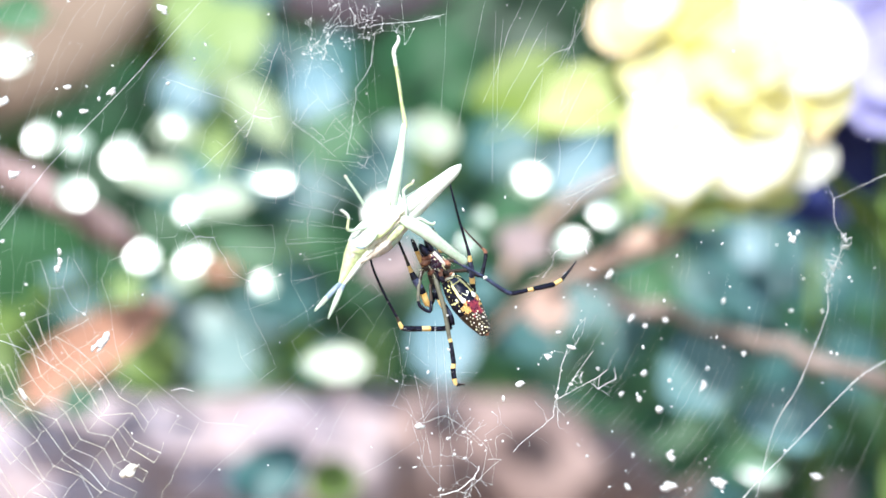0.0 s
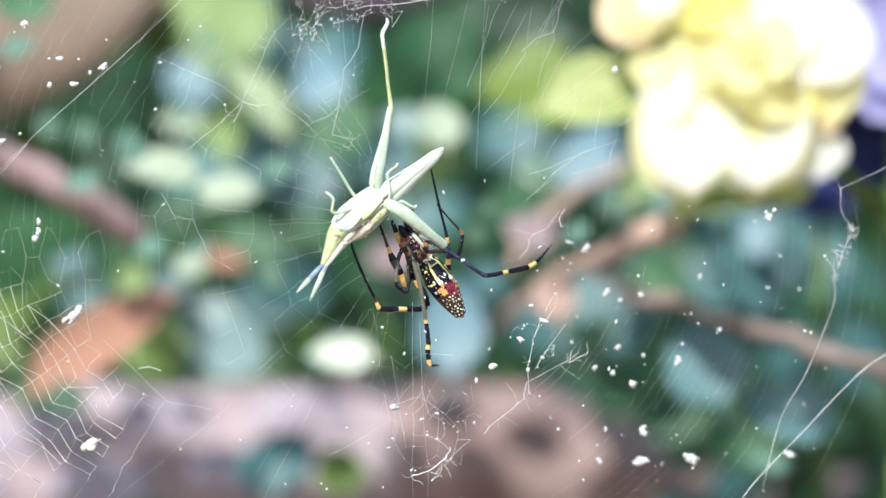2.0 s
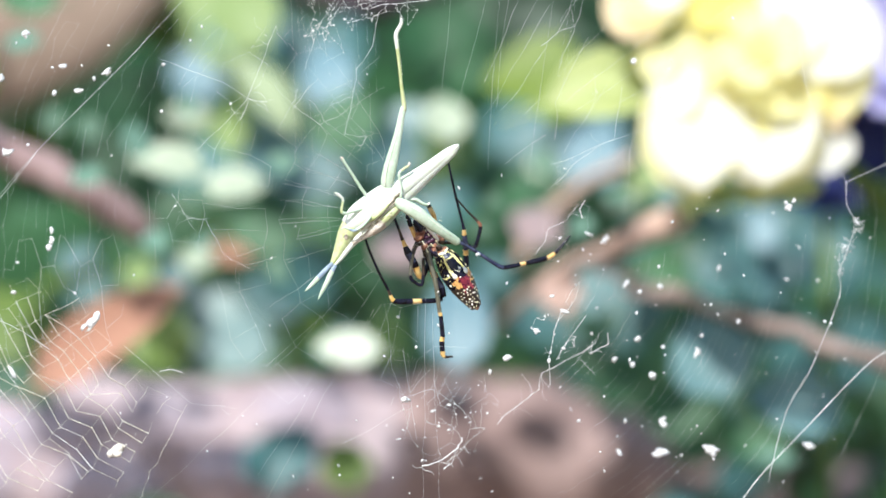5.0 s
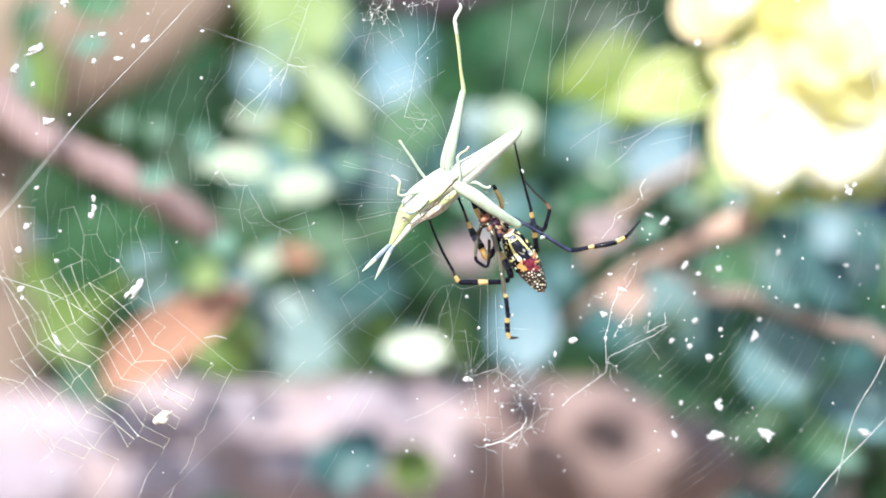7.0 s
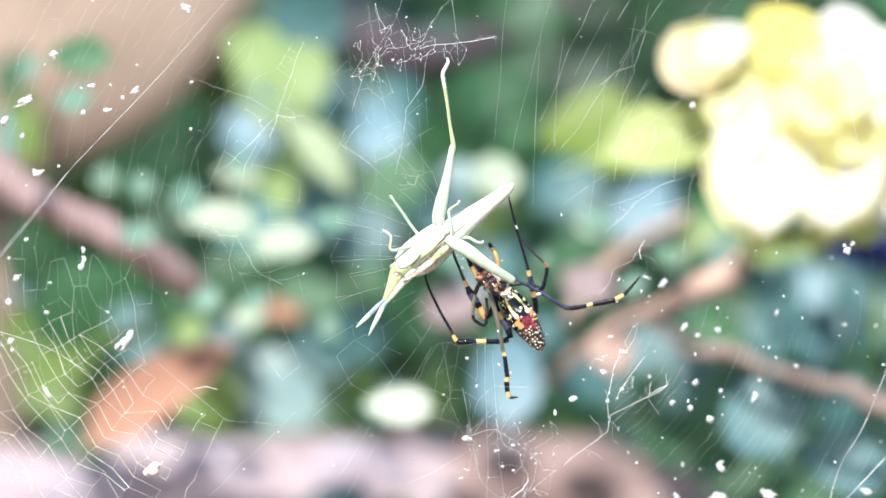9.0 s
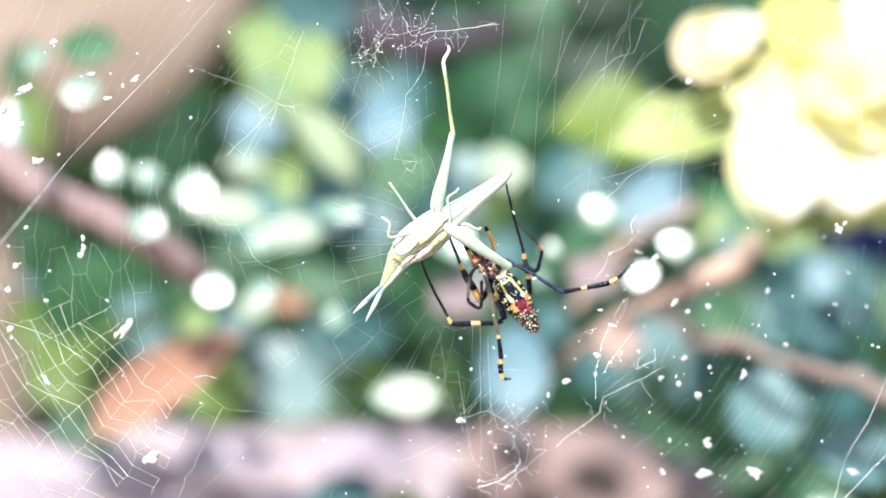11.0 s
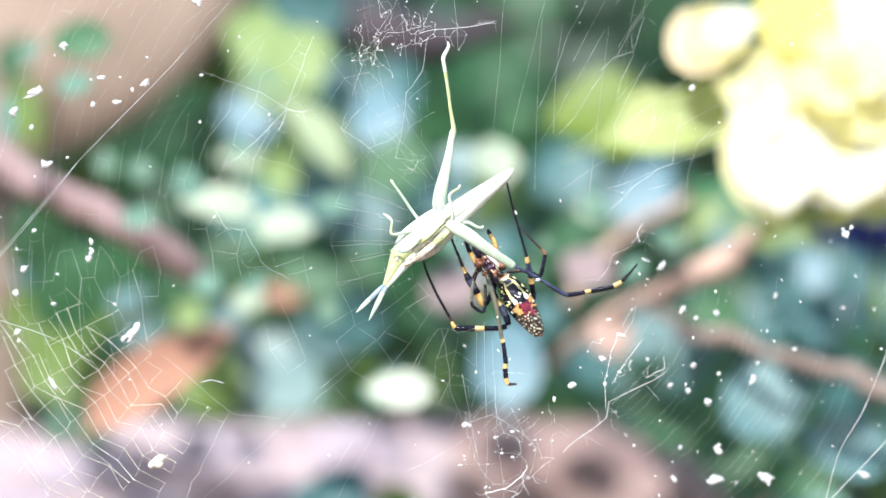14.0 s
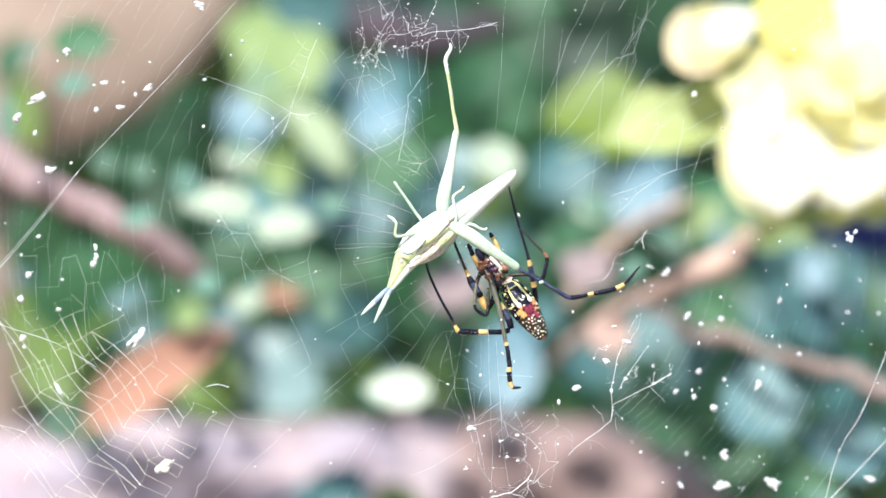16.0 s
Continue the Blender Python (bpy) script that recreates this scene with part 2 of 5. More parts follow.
def blade(shape, material):
    key = (shape, material.name)
    if key not in _blades:
        me = SHAPES[shape].copy()
        me.materials.append(material)
        _blades[key] = me
    return _blades[key]


def facing(normal, spin):
    """A turn that brings z to the normal, then spins the blade about it by that many degrees (0: tip up)."""
    n = Vector(normal).normalized()
    x = Vector((0, 0, 1)).cross(n)
    x = x.normalized() if x.length > 0.01 else Vector((1, 0, 0))
    y = n.cross(x)
    return Matrix((x, y, n)).transposed().to_4x4() @ Matrix.Rotation(radians(spin), 4, "Z")


def hang_leaf(parent, place, length, width, normal, spin, material, shape, name="leaf", label=""):
    ob = new(name, blade(shape, material))
    ob.parent = parent
    ob.matrix_basis = Matrix.Translation(Vector(place) - parent.location) @ facing(normal, spin) @ Matrix.Diagonal((width, length, length, 1))
    if label:
        tagged(ob, label)
    return ob


# ---- ground and the far hedge ----
bm = bmesh.new()
bmesh.ops.create_grid(bm, x_segments=60, y_segments=60, size=40)
for vert in bm.verts:
    vert.co.z = 0.03 * noise.noise(vert.co * 0.8)
ground = tagged(part("ground", bm, SOIL), "brown soil with dry leaf litter", "ground", kind="structure")

rnd = random.Random(7)


def many_leaves(name, count, box, size, material, label, parent, up=0.5):
    """One joined mass of small leaves scattered in a box."""
    verts, faces = [], []
    src = [(np.array([v.co[:] for v in me.vertices]), [tuple(p.vertices) for p in me.polygons]) for me in SHAPES[:5]]
    for _ in range(count):
        v, f = rnd.choice(src)
        place = Vector([rnd.uniform(a, b) for a, b in box])
        n = Vector((rnd.gauss(0, 0.5), -1 + rnd.gauss(0, 0.3), up + rnd.gauss(0, 0.5)))
        s = rnd.uniform(*size)
        m = np.array(Matrix.Translation(place) @ facing(n, rnd.uniform(0, 360)) @ Matrix.Diagonal((s * rnd.uniform(0.45, 0.7), s, s, 1)))
        base = len(verts)
        verts.extend((v @ m[:3, :3].T + m[:3, 3]).tolist())
        faces.extend([tuple(base + i for i in q) for q in f])
    me = bpy.data.meshes.new(name)
    me.from_pydata(verts, [], faces)
    me.polygons.foreach_set("use_smooth", [True] * len(faces))
    me.materials.append(material)
    ob = new(name, me)
    ob.parent = parent
    return tagged(ob, label, kind="stuff")


bm = bmesh.new()
bmesh.ops.create_icosphere(bm, subdivisions=6, radius=1.0)
for vert in bm.verts:
    c = vert.co
    # a clipped hedge: a rounded block, flat at the foot
    k = 1.0 / max((abs(c.x) ** 6 + abs(c.y) ** 6 + abs(c.z) ** 6) ** (1 / 6), 1e-6)
    c = Vector((c.x * k * 2.4, c.y * k * 0.55 + 2.65, max(c.z * k * 1.25 + 1.1, 0.0)))
    c += Vector((0, -1, 0.4)) * (0.10 * noise.noise(c * 4) + 0.05 * noise.noise(c * 15))
    c.z = max(c.z, 0.0)
    vert.co = c
hedge = anchor("hedge", (0, 2.65, 0), "dense clipped hedge of small green leaves", "hedge")
bmesh.ops.translate(bm, verts=bm.verts, vec=(0, -2.65, 0))
# the core's dark colour stands for the shade inside the hedge
part("core", bm, FOLIAGE_SHADE, hedge, "inside of the hedge, its shade put into the dark colour")
many_leaves("foliage", 2600, ((-1.2, 1.2), (-1.35, -0.55), (0.05, 2.3)), (0.045, 0.08), LEAF_GREEN, "shaded green leaves of a dense hedge", hedge)
many_leaves("foliage", 5200, ((-2.5, 2.5), (-0.90, -0.45), (0.02, 2.4)), (0.06, 0.11), LEAF_GREEN, "green leaves on the face of a clipped hedge", hedge)
many_leaves("foliage", 2600, ((-2.5, 2.5), (-0.65, 0.65), (2.25, 2.48)), (0.06, 0.11), LEAF_GREEN, "green leaves on the top of a clipped hedge", hedge, up=2.5)
many_leaves("foliage", 900, ((-0.45, 0.5), (-1.65, -1.35), (0.88, 1.52)), (0.03, 0.055), LEAF_GREEN, "small green leaves of a dense hedge", hedge)


# ---- the tan tree behind ----
def branch(name, knots, material, parent, sides=14, steps=6, rough=0.06, label="", flat=1.0, turns=None):
    """A bough: knots of (u, v, away, half-width in metres). turns: the knot from which the second material covers it."""
    rows = curve_through([(*(afar(u, v, a) - parent.location), r * nearer(a) / a) for u, v, a, r in knots], steps)
    bm = loft(bmesh.new(), [Vector(q[:3]) for q in rows], [float(q[3]) for q in rows], [float(q[3]) * flat for q in rows], sides, [int(i // steps >= turns) for i in range(len(rows))] if turns else None)
    for f in bm.verts:
        w = noise.noise(f.co * 45) * rough * 0.05 + noise.noise(f.co * 150) * rough * 0.025
        f.co += Vector((w, w * 0.5, w))
    return part(name, bm, material, parent, label)


tree = anchor("tree", (-0.18, 0.52, 0.0), "smooth tan tree trunk with a leaning limb", "tree")
branch("trunk", [(-200, 6850, 1.4, 0.07), (-190, 3000, 1.4, 0.062), (-185, 900, 1.4, 0.0535), (-200, 600, 1.4, 0.056), (-215, 400, 1.41, 0.058), (-240, 250, 1.42, 0.06), (-260, 60, 1.44, 0.055), (-300, -400, 1.5, 0.05), (-320, -1200, 1.6, 0.04)], BARK_TAN, tree, sides=28, flat=0.4)
branch("limb", [(-360, 240, 1.38, 0.05), (-130, 90, 1.36, 0.056), (60, 15, 1.35, 0.058), (180, -60, 1.35, 0.056), (290, -200, 1.37, 0.05), (400, -420, 1.42, 0.042), (520, -800, 1.5, 0.03)], BARK_TAN, tree, sides=28, flat=0.3)
for u, v, w, h, spin, away, mat in [(140, 72, 72, 122, 85, 0.98, LEAF_GREEN), (38, 180, 60, 190, 12, 1.3, LEAF_OLIVE), (20, 100, 60, 100, -30, 1.3, LEAF_GREEN)]:
    hang_leaf(tree, afar(u, v, away), h * breadth(away), w * breadth(away), (rnd.gauss(0, 0.2), -1, 0.25), spin, mat, 0)

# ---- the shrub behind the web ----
# twig bark darkened to grey-brown: the shade is in the colour
BARK_SHADE = surface("bark_twig_shaded", (0.07, 0.055, 0.065), (0.13, 0.10, 0.115), 0.8, 60, 0.6, 0.2)
BARK_TWIG = surface("bark_dusky", (0.25, 0.19, 0.165), (0.36, 0.285, 0.255), 0.75, 90, 0.6, 0.2)
BARK_ROSY = surface("bark_rosy_tan", (0.46, 0.31, 0.25), (0.60, 0.43, 0.36), 0.75, 70, 0.6, 0.2)
shrub = anchor("shrub", (-0.1, 0.55, 0.0), "dense shrub with small rounded bluish green leaves and pinkish twigs", "shrub")
branch("stem", [(250, 6720, 1.45, 0.03), (300, 3000, 1.42, 0.028), (120, 1500, 1.38, 0.026), (40, 1080, 1.34, 0.022), (110, 920, 1.32, 0.019)], BARK_LILAC, shrub)
# from the sixth knot the bough's shade is put into the second bark colour
branch("bough", [(-330, 960, 1.33, 0.034), (-60, 925, 1.31, 0.035), (200, 908, 1.3, 0.035), (420, 902, 1.3, 0.0345), (620, 898, 1.3, 0.034), (780, 892, 1.31, 0.0325), (940, 888, 1.31, 0.0300), (1080, 898, 1.32, 0.0270), (1250, 926, 1.33, 0.023), (1500, 985, 1.36, 0.018), (1800, 1040, 1.4, 0.014)], [BARK_LILAC, BARK_MAUVE_SHADED], shrub, sides=32, rough=0.07, turns=5)
branch("bough", [(1050, 990, 1.37, 0.012), (1180, 965, 1.37, 0.016), (1400, 955, 1.37, 0.018), (1600, 975, 1.38, 0.018), (1900, 1000, 1.42, 0.017)], BARK_MAUVE_SHADED, shrub, rough=0.16, label="mauve brown bough below the others")
BARK_PLATE = surface("bark_plate_pale_lilac", (0.36, 0.30, 0.35), (0.50, 0.44, 0.51), 0.75, 60, 0.6, 0.2)
for u, v, w, h, away in [(150, 842, 200, 100, 1.262), (20, 925, 180, 120, 1.256), (290, 930, 190, 100, 1.256), (395, 815, 190, 90, 1.266), (640, 805, 190, 90, 1.268), (-120, 890, 170, 120, 1.262), (500, 905, 160, 90, 1.256)]:
    k = breadth(away) * 0.5
    bm = ball(bmesh.new(), afar(u, v, away) - shrub.location, (w * k, 0.004, h * k), Matrix.Rotation(0.15, 4, "Y"), 22, 14)
    for vert in bm.verts:
        vert.co += Vector((1, 0, 0.6)) * 0.005 * noise.noise(vert.co * 90)
    part("bark_plate", bm, BARK_PLATE, shrub, "pale lilac plate of bark")
branch("twig", [(-160, 190, 0.99, 0.0052), (20, 290, 0.99, 0.0052), (130, 345, 0.99, 0.005), (240, 405, 0.99, 0.0045), (330, 468, 1.0, 0.0036), (375, 500, 1.01, 0.0026)], BARK_PINK, shrub)
branch("twig", [(1130, 556, 1.04, 0.0010), (1200, 576, 1.0, 0.0018), (1300, 606, 0.97, 0.0024), (1420, 642, 0.96, 0.0026), (1540, 682, 0.96, 0.0027), (1720, 748, 0.98, 0.0031), (2000, 900, 1.1, 0.006)], BARK_TWIG, shrub)
branch("twig", [(960, 660, 1.12, 0.001), (1015, 605, 1.06, 0.002), (1060, 570, 1.03, 0.0022), (1120, 540, 1.0, 0.0018), (1190, 508, 0.97, 0.0030), (1235, 487, 0.96, 0.0042), (1285, 462, 0.96, 0.0040), (1350, 390, 0.98, 0.001)], BARK_ROSY, shrub)
branch("twig", [(1000, 545, 1.1, 0.0016), (1040, 475, 1.1, 0.0026), (1110, 412, 1.1, 0.0016), (1220, 345, 1.1, 0.0013), (1330, 260, 1.12, 0.0015)], BARK_ROSY, shrub)
# shadowed twig at the top, its shade painted by the dark bark
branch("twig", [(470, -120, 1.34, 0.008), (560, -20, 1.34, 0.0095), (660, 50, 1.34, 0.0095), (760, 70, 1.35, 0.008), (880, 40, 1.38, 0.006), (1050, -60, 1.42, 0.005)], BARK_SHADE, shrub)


def set_leaves(rows, material, shape, label, tilt=0.35):
    """rows: u, v, across, along (in 0.1 mm as seen), spin, distance."""
    for u, v, w, h, spin, away in rows:
        k = breadth(away)
        if 60 <= abs(spin) <= 120:
            w, h = h, w
        hang_leaf(shrub, afar(u, v, away), h * k, w * k, (rnd.gauss(0, 0.12), -1, tilt + rnd.gauss(0, 0.08)), spin, material, shape, "leaf", label)


set_leaves([(898, 640, 124, 196, 3, 1.06), (670, 205, 100, 135, 10, 1.12), (440, 205, 110, 110, 50, 1.3), (1140, 345, 120, 150, -20, 1.2), (560, 260, 80, 100, 30, 1.3)], LEAF_BLUE, 0, "waxy pale blue-green leaf", 0.55)
set_leaves([(1345, 705, 150, 165, 20, 0.99), (1495, 790, 180, 110, 70, 1.0), (1440, 540, 110, 130, 40, 1.14)], LEAF_JADE, 0, "rounded jade green leaf", 0.5)
set_leaves([(1200, 640, 130, 120, 30, 1.2), (1080, 640, 110, 100, -10, 1.2)], LEAF_TEAL, 0, "rounded bluish green leaf", 0.15)
set_leaves([(235, 570, 80, 110, 20, 1.2), (640, 380, 130, 120, 10, 1.25), (1000, 300, 130, 130, 10, 1.3), (600, 150, 150, 110, 60, 1.35), (780, 330, 140, 140, -30, 1.3)], LEAF_TEAL, 0, "rounded bluish green leaf")
set_leaves([(460, 632, 125, 150, 25, 1.16), (512, 678, 120, 130, -30, 1.13), (440, 700, 90, 80, 50, 1.18), (330, 560, 60, 80, 10, 1.2)], LEAF_MIST, 4, "pale blue-green leaf in sunlight", 0.5)
set_leaves([(1250, 560, 150, 90, 70, 1.1), (1270, 340, 110, 130, -20, 1.1), (1190, 560, 90, 80, 0, 1.1), (1330, 380, 120, 90, 50, 1.15), (620, 560, 150, 130, 20, 1.3), (840, 140, 130, 130, 0, 1.3), (1060, 450, 90, 90, 0, 1.2), (560, 480, 150, 120, 0, 1.3), (1290, 520, 100, 120, 10, 1.25), (110, 480, 120, 120, 30, 1.3)], LEAF_GREEN, 1, "small green leaf")
# brightest leaves: their sunlight is painted by pale and white colours
set_leaves([(388, 362, 135, 78, 80, 1.0), (490, 408, 138, 80, 100, 1.0), (876, 282, 82, 112, 10, 1.04), (1050, 372, 62, 50, 80, 1.1), (1185, 430, 60, 60, 20, 1.1), (1555, 390, 80, 80, 0, 1.1), (420, 282, 80, 50, 80, 1.15)], LEAF_PALE, 0, "leaf with full sunlight put into its pale green", 0.75)
set_leaves([(812, 280, 66, 62, 60, 1.12)], LEAF_MIST, 4, "faded leaf of a misty grey green", 0.5)
set_leaves([(704, 690, 118, 76, 85, 1.0)], LEAF_SUNLIT, 4, "leaf with full sunlight put into its white colour", 0.8)
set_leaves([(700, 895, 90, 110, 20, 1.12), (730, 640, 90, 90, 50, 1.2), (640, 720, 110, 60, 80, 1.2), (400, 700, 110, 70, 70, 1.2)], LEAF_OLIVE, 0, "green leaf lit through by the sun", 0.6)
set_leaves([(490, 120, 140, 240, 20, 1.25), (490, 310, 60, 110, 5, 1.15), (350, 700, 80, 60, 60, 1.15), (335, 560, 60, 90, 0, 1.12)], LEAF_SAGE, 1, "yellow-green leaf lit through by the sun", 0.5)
set_leaves([(282, 662, 112, 335, -51, 1.025), (480, 525, 110, 40, 85, 1.16)], LEAF_DEAD, 0, "dead orange-brown leaf", 0.5)
set_leaves([(600, 880, 110, 150, -30, 1.12), (560, 900, 90, 120, 30, 1.14)], LEAF_TEAL, 1, "bluish green leaf in front of the bough", 0.5)

set_leaves([(1180, 760, 110, 90, 50, 1.26), (1290, 800, 120, 110, 10, 1.24), (1420, 880, 140, 120, 30, 1.2), (150, 760, 90, 70, 60, 1.26), (350, 1010, 180, 130, 10, 1.22)], LEAF_GREEN, 0, "green leaf beside the bough", 0.5)
set_leaves([(105, 640, 150, 170, 20, 1.16), (60, 560, 110, 120, -30, 1.18), (385, 690, 110, 90, 40, 1.14)], LEAF_OLIVE, 0, "olive green leaf beside the dead one", 0.45)
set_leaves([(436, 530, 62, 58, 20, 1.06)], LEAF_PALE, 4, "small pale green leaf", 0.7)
set_leaves([(380, 565, 100, 95, 20, 1.14), (575, 592, 115, 105, -20, 1.16), (210, 520, 90, 90, 10, 1.14), (60, 470, 90, 90, 40, 1.16)], LEAF_TEAL, 4, "rounded bluish green leaf", 0.5)
set_leaves([(556, 238, 72, 190, 32, 1.08)], LEAF_CELERY, 1, "pale celery green leaf", 0.5)
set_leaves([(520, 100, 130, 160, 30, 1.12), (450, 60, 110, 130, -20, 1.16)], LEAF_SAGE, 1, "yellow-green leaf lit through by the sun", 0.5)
set_leaves([(702, 290, 125, 110, 20, 1.1)], LEAF_GREEN, 4, "rounded green leaf", 0.1)
set_leaves([(1032, 632, 115, 110, 10, 1.1), (950, 560, 90, 80, 50, 1.2), (1140, 590, 110, 95, 20, 1.06)], LEAF_TEAL, 4, "rounded bluish green leaf", 0.5)
set_leaves([(1078, 585, 80, 105, 15, 1.02)], LEAF_SALMON, 2, "dry salmon-brown leaf", 0.4)
set_leaves([(385, 640, 60, 110, -20, 1.14)], LEAF_OLIVE, 4, "yellow-green leaf beside the dead one", 0.5)
set_leaves([(800, 505, 110, 95, 20, 1.14), (1040, 470, 95, 90, -20, 1.08)], LEAF_ROSE, 2, "dry rose-brown leaf", 0.4)
set_leaves([(1450, 490, 140, 110, 30, 1.14), (1300, 425, 100, 90, 60, 1.16), (1545, 530, 120, 120, 10, 1.16)], LEAF_TEAL, 0, "waxy blue-green leaf", 0.3)
set_leaves([(1440, 480, 60, 90, 10, 1.12)], LEAF_BLUE, 4, "waxy pale blue-green leaf", 0.5)
set_leaves([(1345, 415, 110, 70, 80, 1.06), (1445, 412, 110, 70, 95, 1.06), (1235, 385, 90, 70, 40, 1.08)], LEAF_SAGE, 0, "sage green leaf below the flower", 0.6)
set_leaves([(120, 520, 140, 150, 10, 1.12), (210, 480, 120, 120, 50, 1.14), (320, 520, 110, 120, -20, 1.14), (60, 420, 120, 130, 30, 1.14), (390, 470, 120, 110, 10, 1.14)], LEAF_GREEN, 0, "deep green leaf beside the twig", -0.1)
for _ in range(190):
    u, v, away = rnd.uniform(-250, 1850), rnd.uniform(-150, 1100), rnd.uniform(1.15, 1.42)
    if (v > 700 and u < 1300) or u < 60:
        away += 0.2
    if 0 < u < 1200 and away < 1.32 and abs(v - (840 - 5258 * (1.28 - away))) < 260:
        away += 0.25
    if 600 < u < 900 and v < 150:
        away += 0.35
    if u < 480 and v < 330 - 0.55 * u:
        away += 0.4
    k = breadth(away)
    h = rnd.uniform(90, 170)
    low = u > 1150 and v > 560
    hang_leaf(shrub, afar(u, v, away), h * k, h * k * rnd.uniform(0.6, 0.9), (rnd.gauss(0, 0.35), -1, (-0.2 if low else 0.4) + rnd.gauss(0, 0.35)), rnd.uniform(-120, 120), rnd.choice([LEAF_TEAL, LEAF_GREEN, LEAF_GREEN, LEAF_TEAL if u > 1050 or (u > 580 and v < 300) else LEAF_OLIVE]), rnd.choice([0, 0, 1, 2]))

# ---- glossy leaves that flash as they flutter ----
GLINT = (SUN + Vector((0, -1, 0))).normalized()
glints = []
# u, v, across, along, spin, degrees by which the leaf misses the full flash
for u, v, w, h, spin, aside in [(186, 289, 66, 70, 10, 2), (331, 321, 78, 92, 0, 0), (241, 386, 88, 66, 70, 0), (421, 261, 64, 50, 60, 6), (446, 421, 50, 56, 20, 5), (366, 499, 66, 70, -10, 1), (451, 501, 70, 62, 30, 0), (581, 551, 56, 62, 20, 6), (1051, 361, 76, 56, 60, 2), (1181, 424, 66, 50, 70, 5), (1120, 474, 60, 54, 30, 2), (962, 432, 40, 36, 20, 6), (791, 416, 76, 84, 10, 1), (131, 146, 84, 78, 0, 0), (586, 361, 110, 54, 85, 4), (941, 480, 50, 50, 30, 8), (1460, 885, 104, 42, 80, 6), (52, 88, 60, 66, 0, 1), (12, 205, 50, 120, 10, 2), (250, 300, 60, 60, 30, 7)]:
    k = breadth(0.95)
    if spin >= 60:
        w, h = h, w
    normal = Matrix.Rotation(radians(aside), 3, "Z" if w > h else "X") @ GLINT
    glints.append(hang_leaf(shrub, afar(u, v, 0.95), h * k * 0.78, w * k * 0.78, normal, spin, LEAF_GLOSSY, 4, "leaf", "small glossy leaf that flashes in the sun"))

drifter = hang_leaf(shrub, afar(260, 750, 1.0), 0.0098, 0.0098, GLINT, 20, LEAF_GLOSSY, 4, "leaf", "small glossy leaf swinging in the breeze")


# ---- flowers ----
def petal_mesh(name, rows=8, cup=0.35, notch=0.06):
    bm = bmesh.new()
    grid = []
    for i in range(rows + 1):
        t = i / rows
        w = 0.10 + 0.42 * math.sin(math.pi * 0.5 * min(1, t * 1.25)) ** 0.9
        if t > 0.75:
            w *= math.sqrt(max(0.0, 1 - ((t - 0.75) / 0.25) ** 2)) * 0.9 + 0.1
        grid.append([bm.verts.new((k * w, t - notch * (1 - abs(k)) * (i == rows), cup * t * t + 0.12 * k * k * t + 0.015 * math.sin(9 * k + 7 * t))) for k in (-1, -0.66, -0.33, 0, 0.33, 0.66, 1)])
    for a, b in zip(grid, grid[1:]):
        for k in range(6):
            bm.faces.new((a[k], a[k + 1], b[k + 1], b[k]))
    for f in bm.faces:
        f.smooth = True
    me = bpy.data.meshes.new(name)
    bm.to_mesh(me)
    bm.free()
    return me


def flower(place, normal, radius, layers, label, centre_material):
    """layers: (petals, length, cup, material, first angle)."""
    fl = anchor("flower", place, label, "flower")
    turn = facing(normal, 0)
    for count, length, cup, material, first in layers:
        me = petal_mesh("petal", cup=cup)
        me.materials.append(material)
        for i in range(count):
            ob = new("petal", me)
            ob.parent = fl
            ob.matrix_basis = turn @ Matrix.Rotation(radians(first + 360 * i / count + rnd.gauss(0, 5)), 4, "Z") @ Matrix.Translation((0, 0.1 * radius, 0.0)) @ Matrix.Rotation(rnd.gauss(0, 0.08), 4, "X") @ Matrix.Scale(radius * length * rnd.uniform(0.93, 1.05), 4)
    bm = bmesh.new()
    for i in range(40):
        a, r = i * 2.4, 0.028 * radius * math.sqrt(i)
        q = turn @ Vector((r * math.cos(a), r * math.sin(a), 0.1 * radius))
        ball(bm, q, (0.03 * radius,) * 3, u=6, v=5)
    part("flower_centre", bm, centre_material, fl)
    return fl


def spread(parent, rows, away, lean=(-0.12, -0.85, 0.4), name="petal"):
    """Broad overlapping petals: u, v, across, along, spin, millimetres to the front, material, label."""
    for u, v, w, h, spin, front, material, label in rows:
        d = away - front * 0.5e-3
        n = Vector(lean) + Vector((rnd.gauss(0, 0.06), 0, rnd.gauss(0, 0.06)))
        hang_leaf(parent, afar(u, v, d), h * breadth(d), w * breadth(d), n, spin, material, 5, name, label)


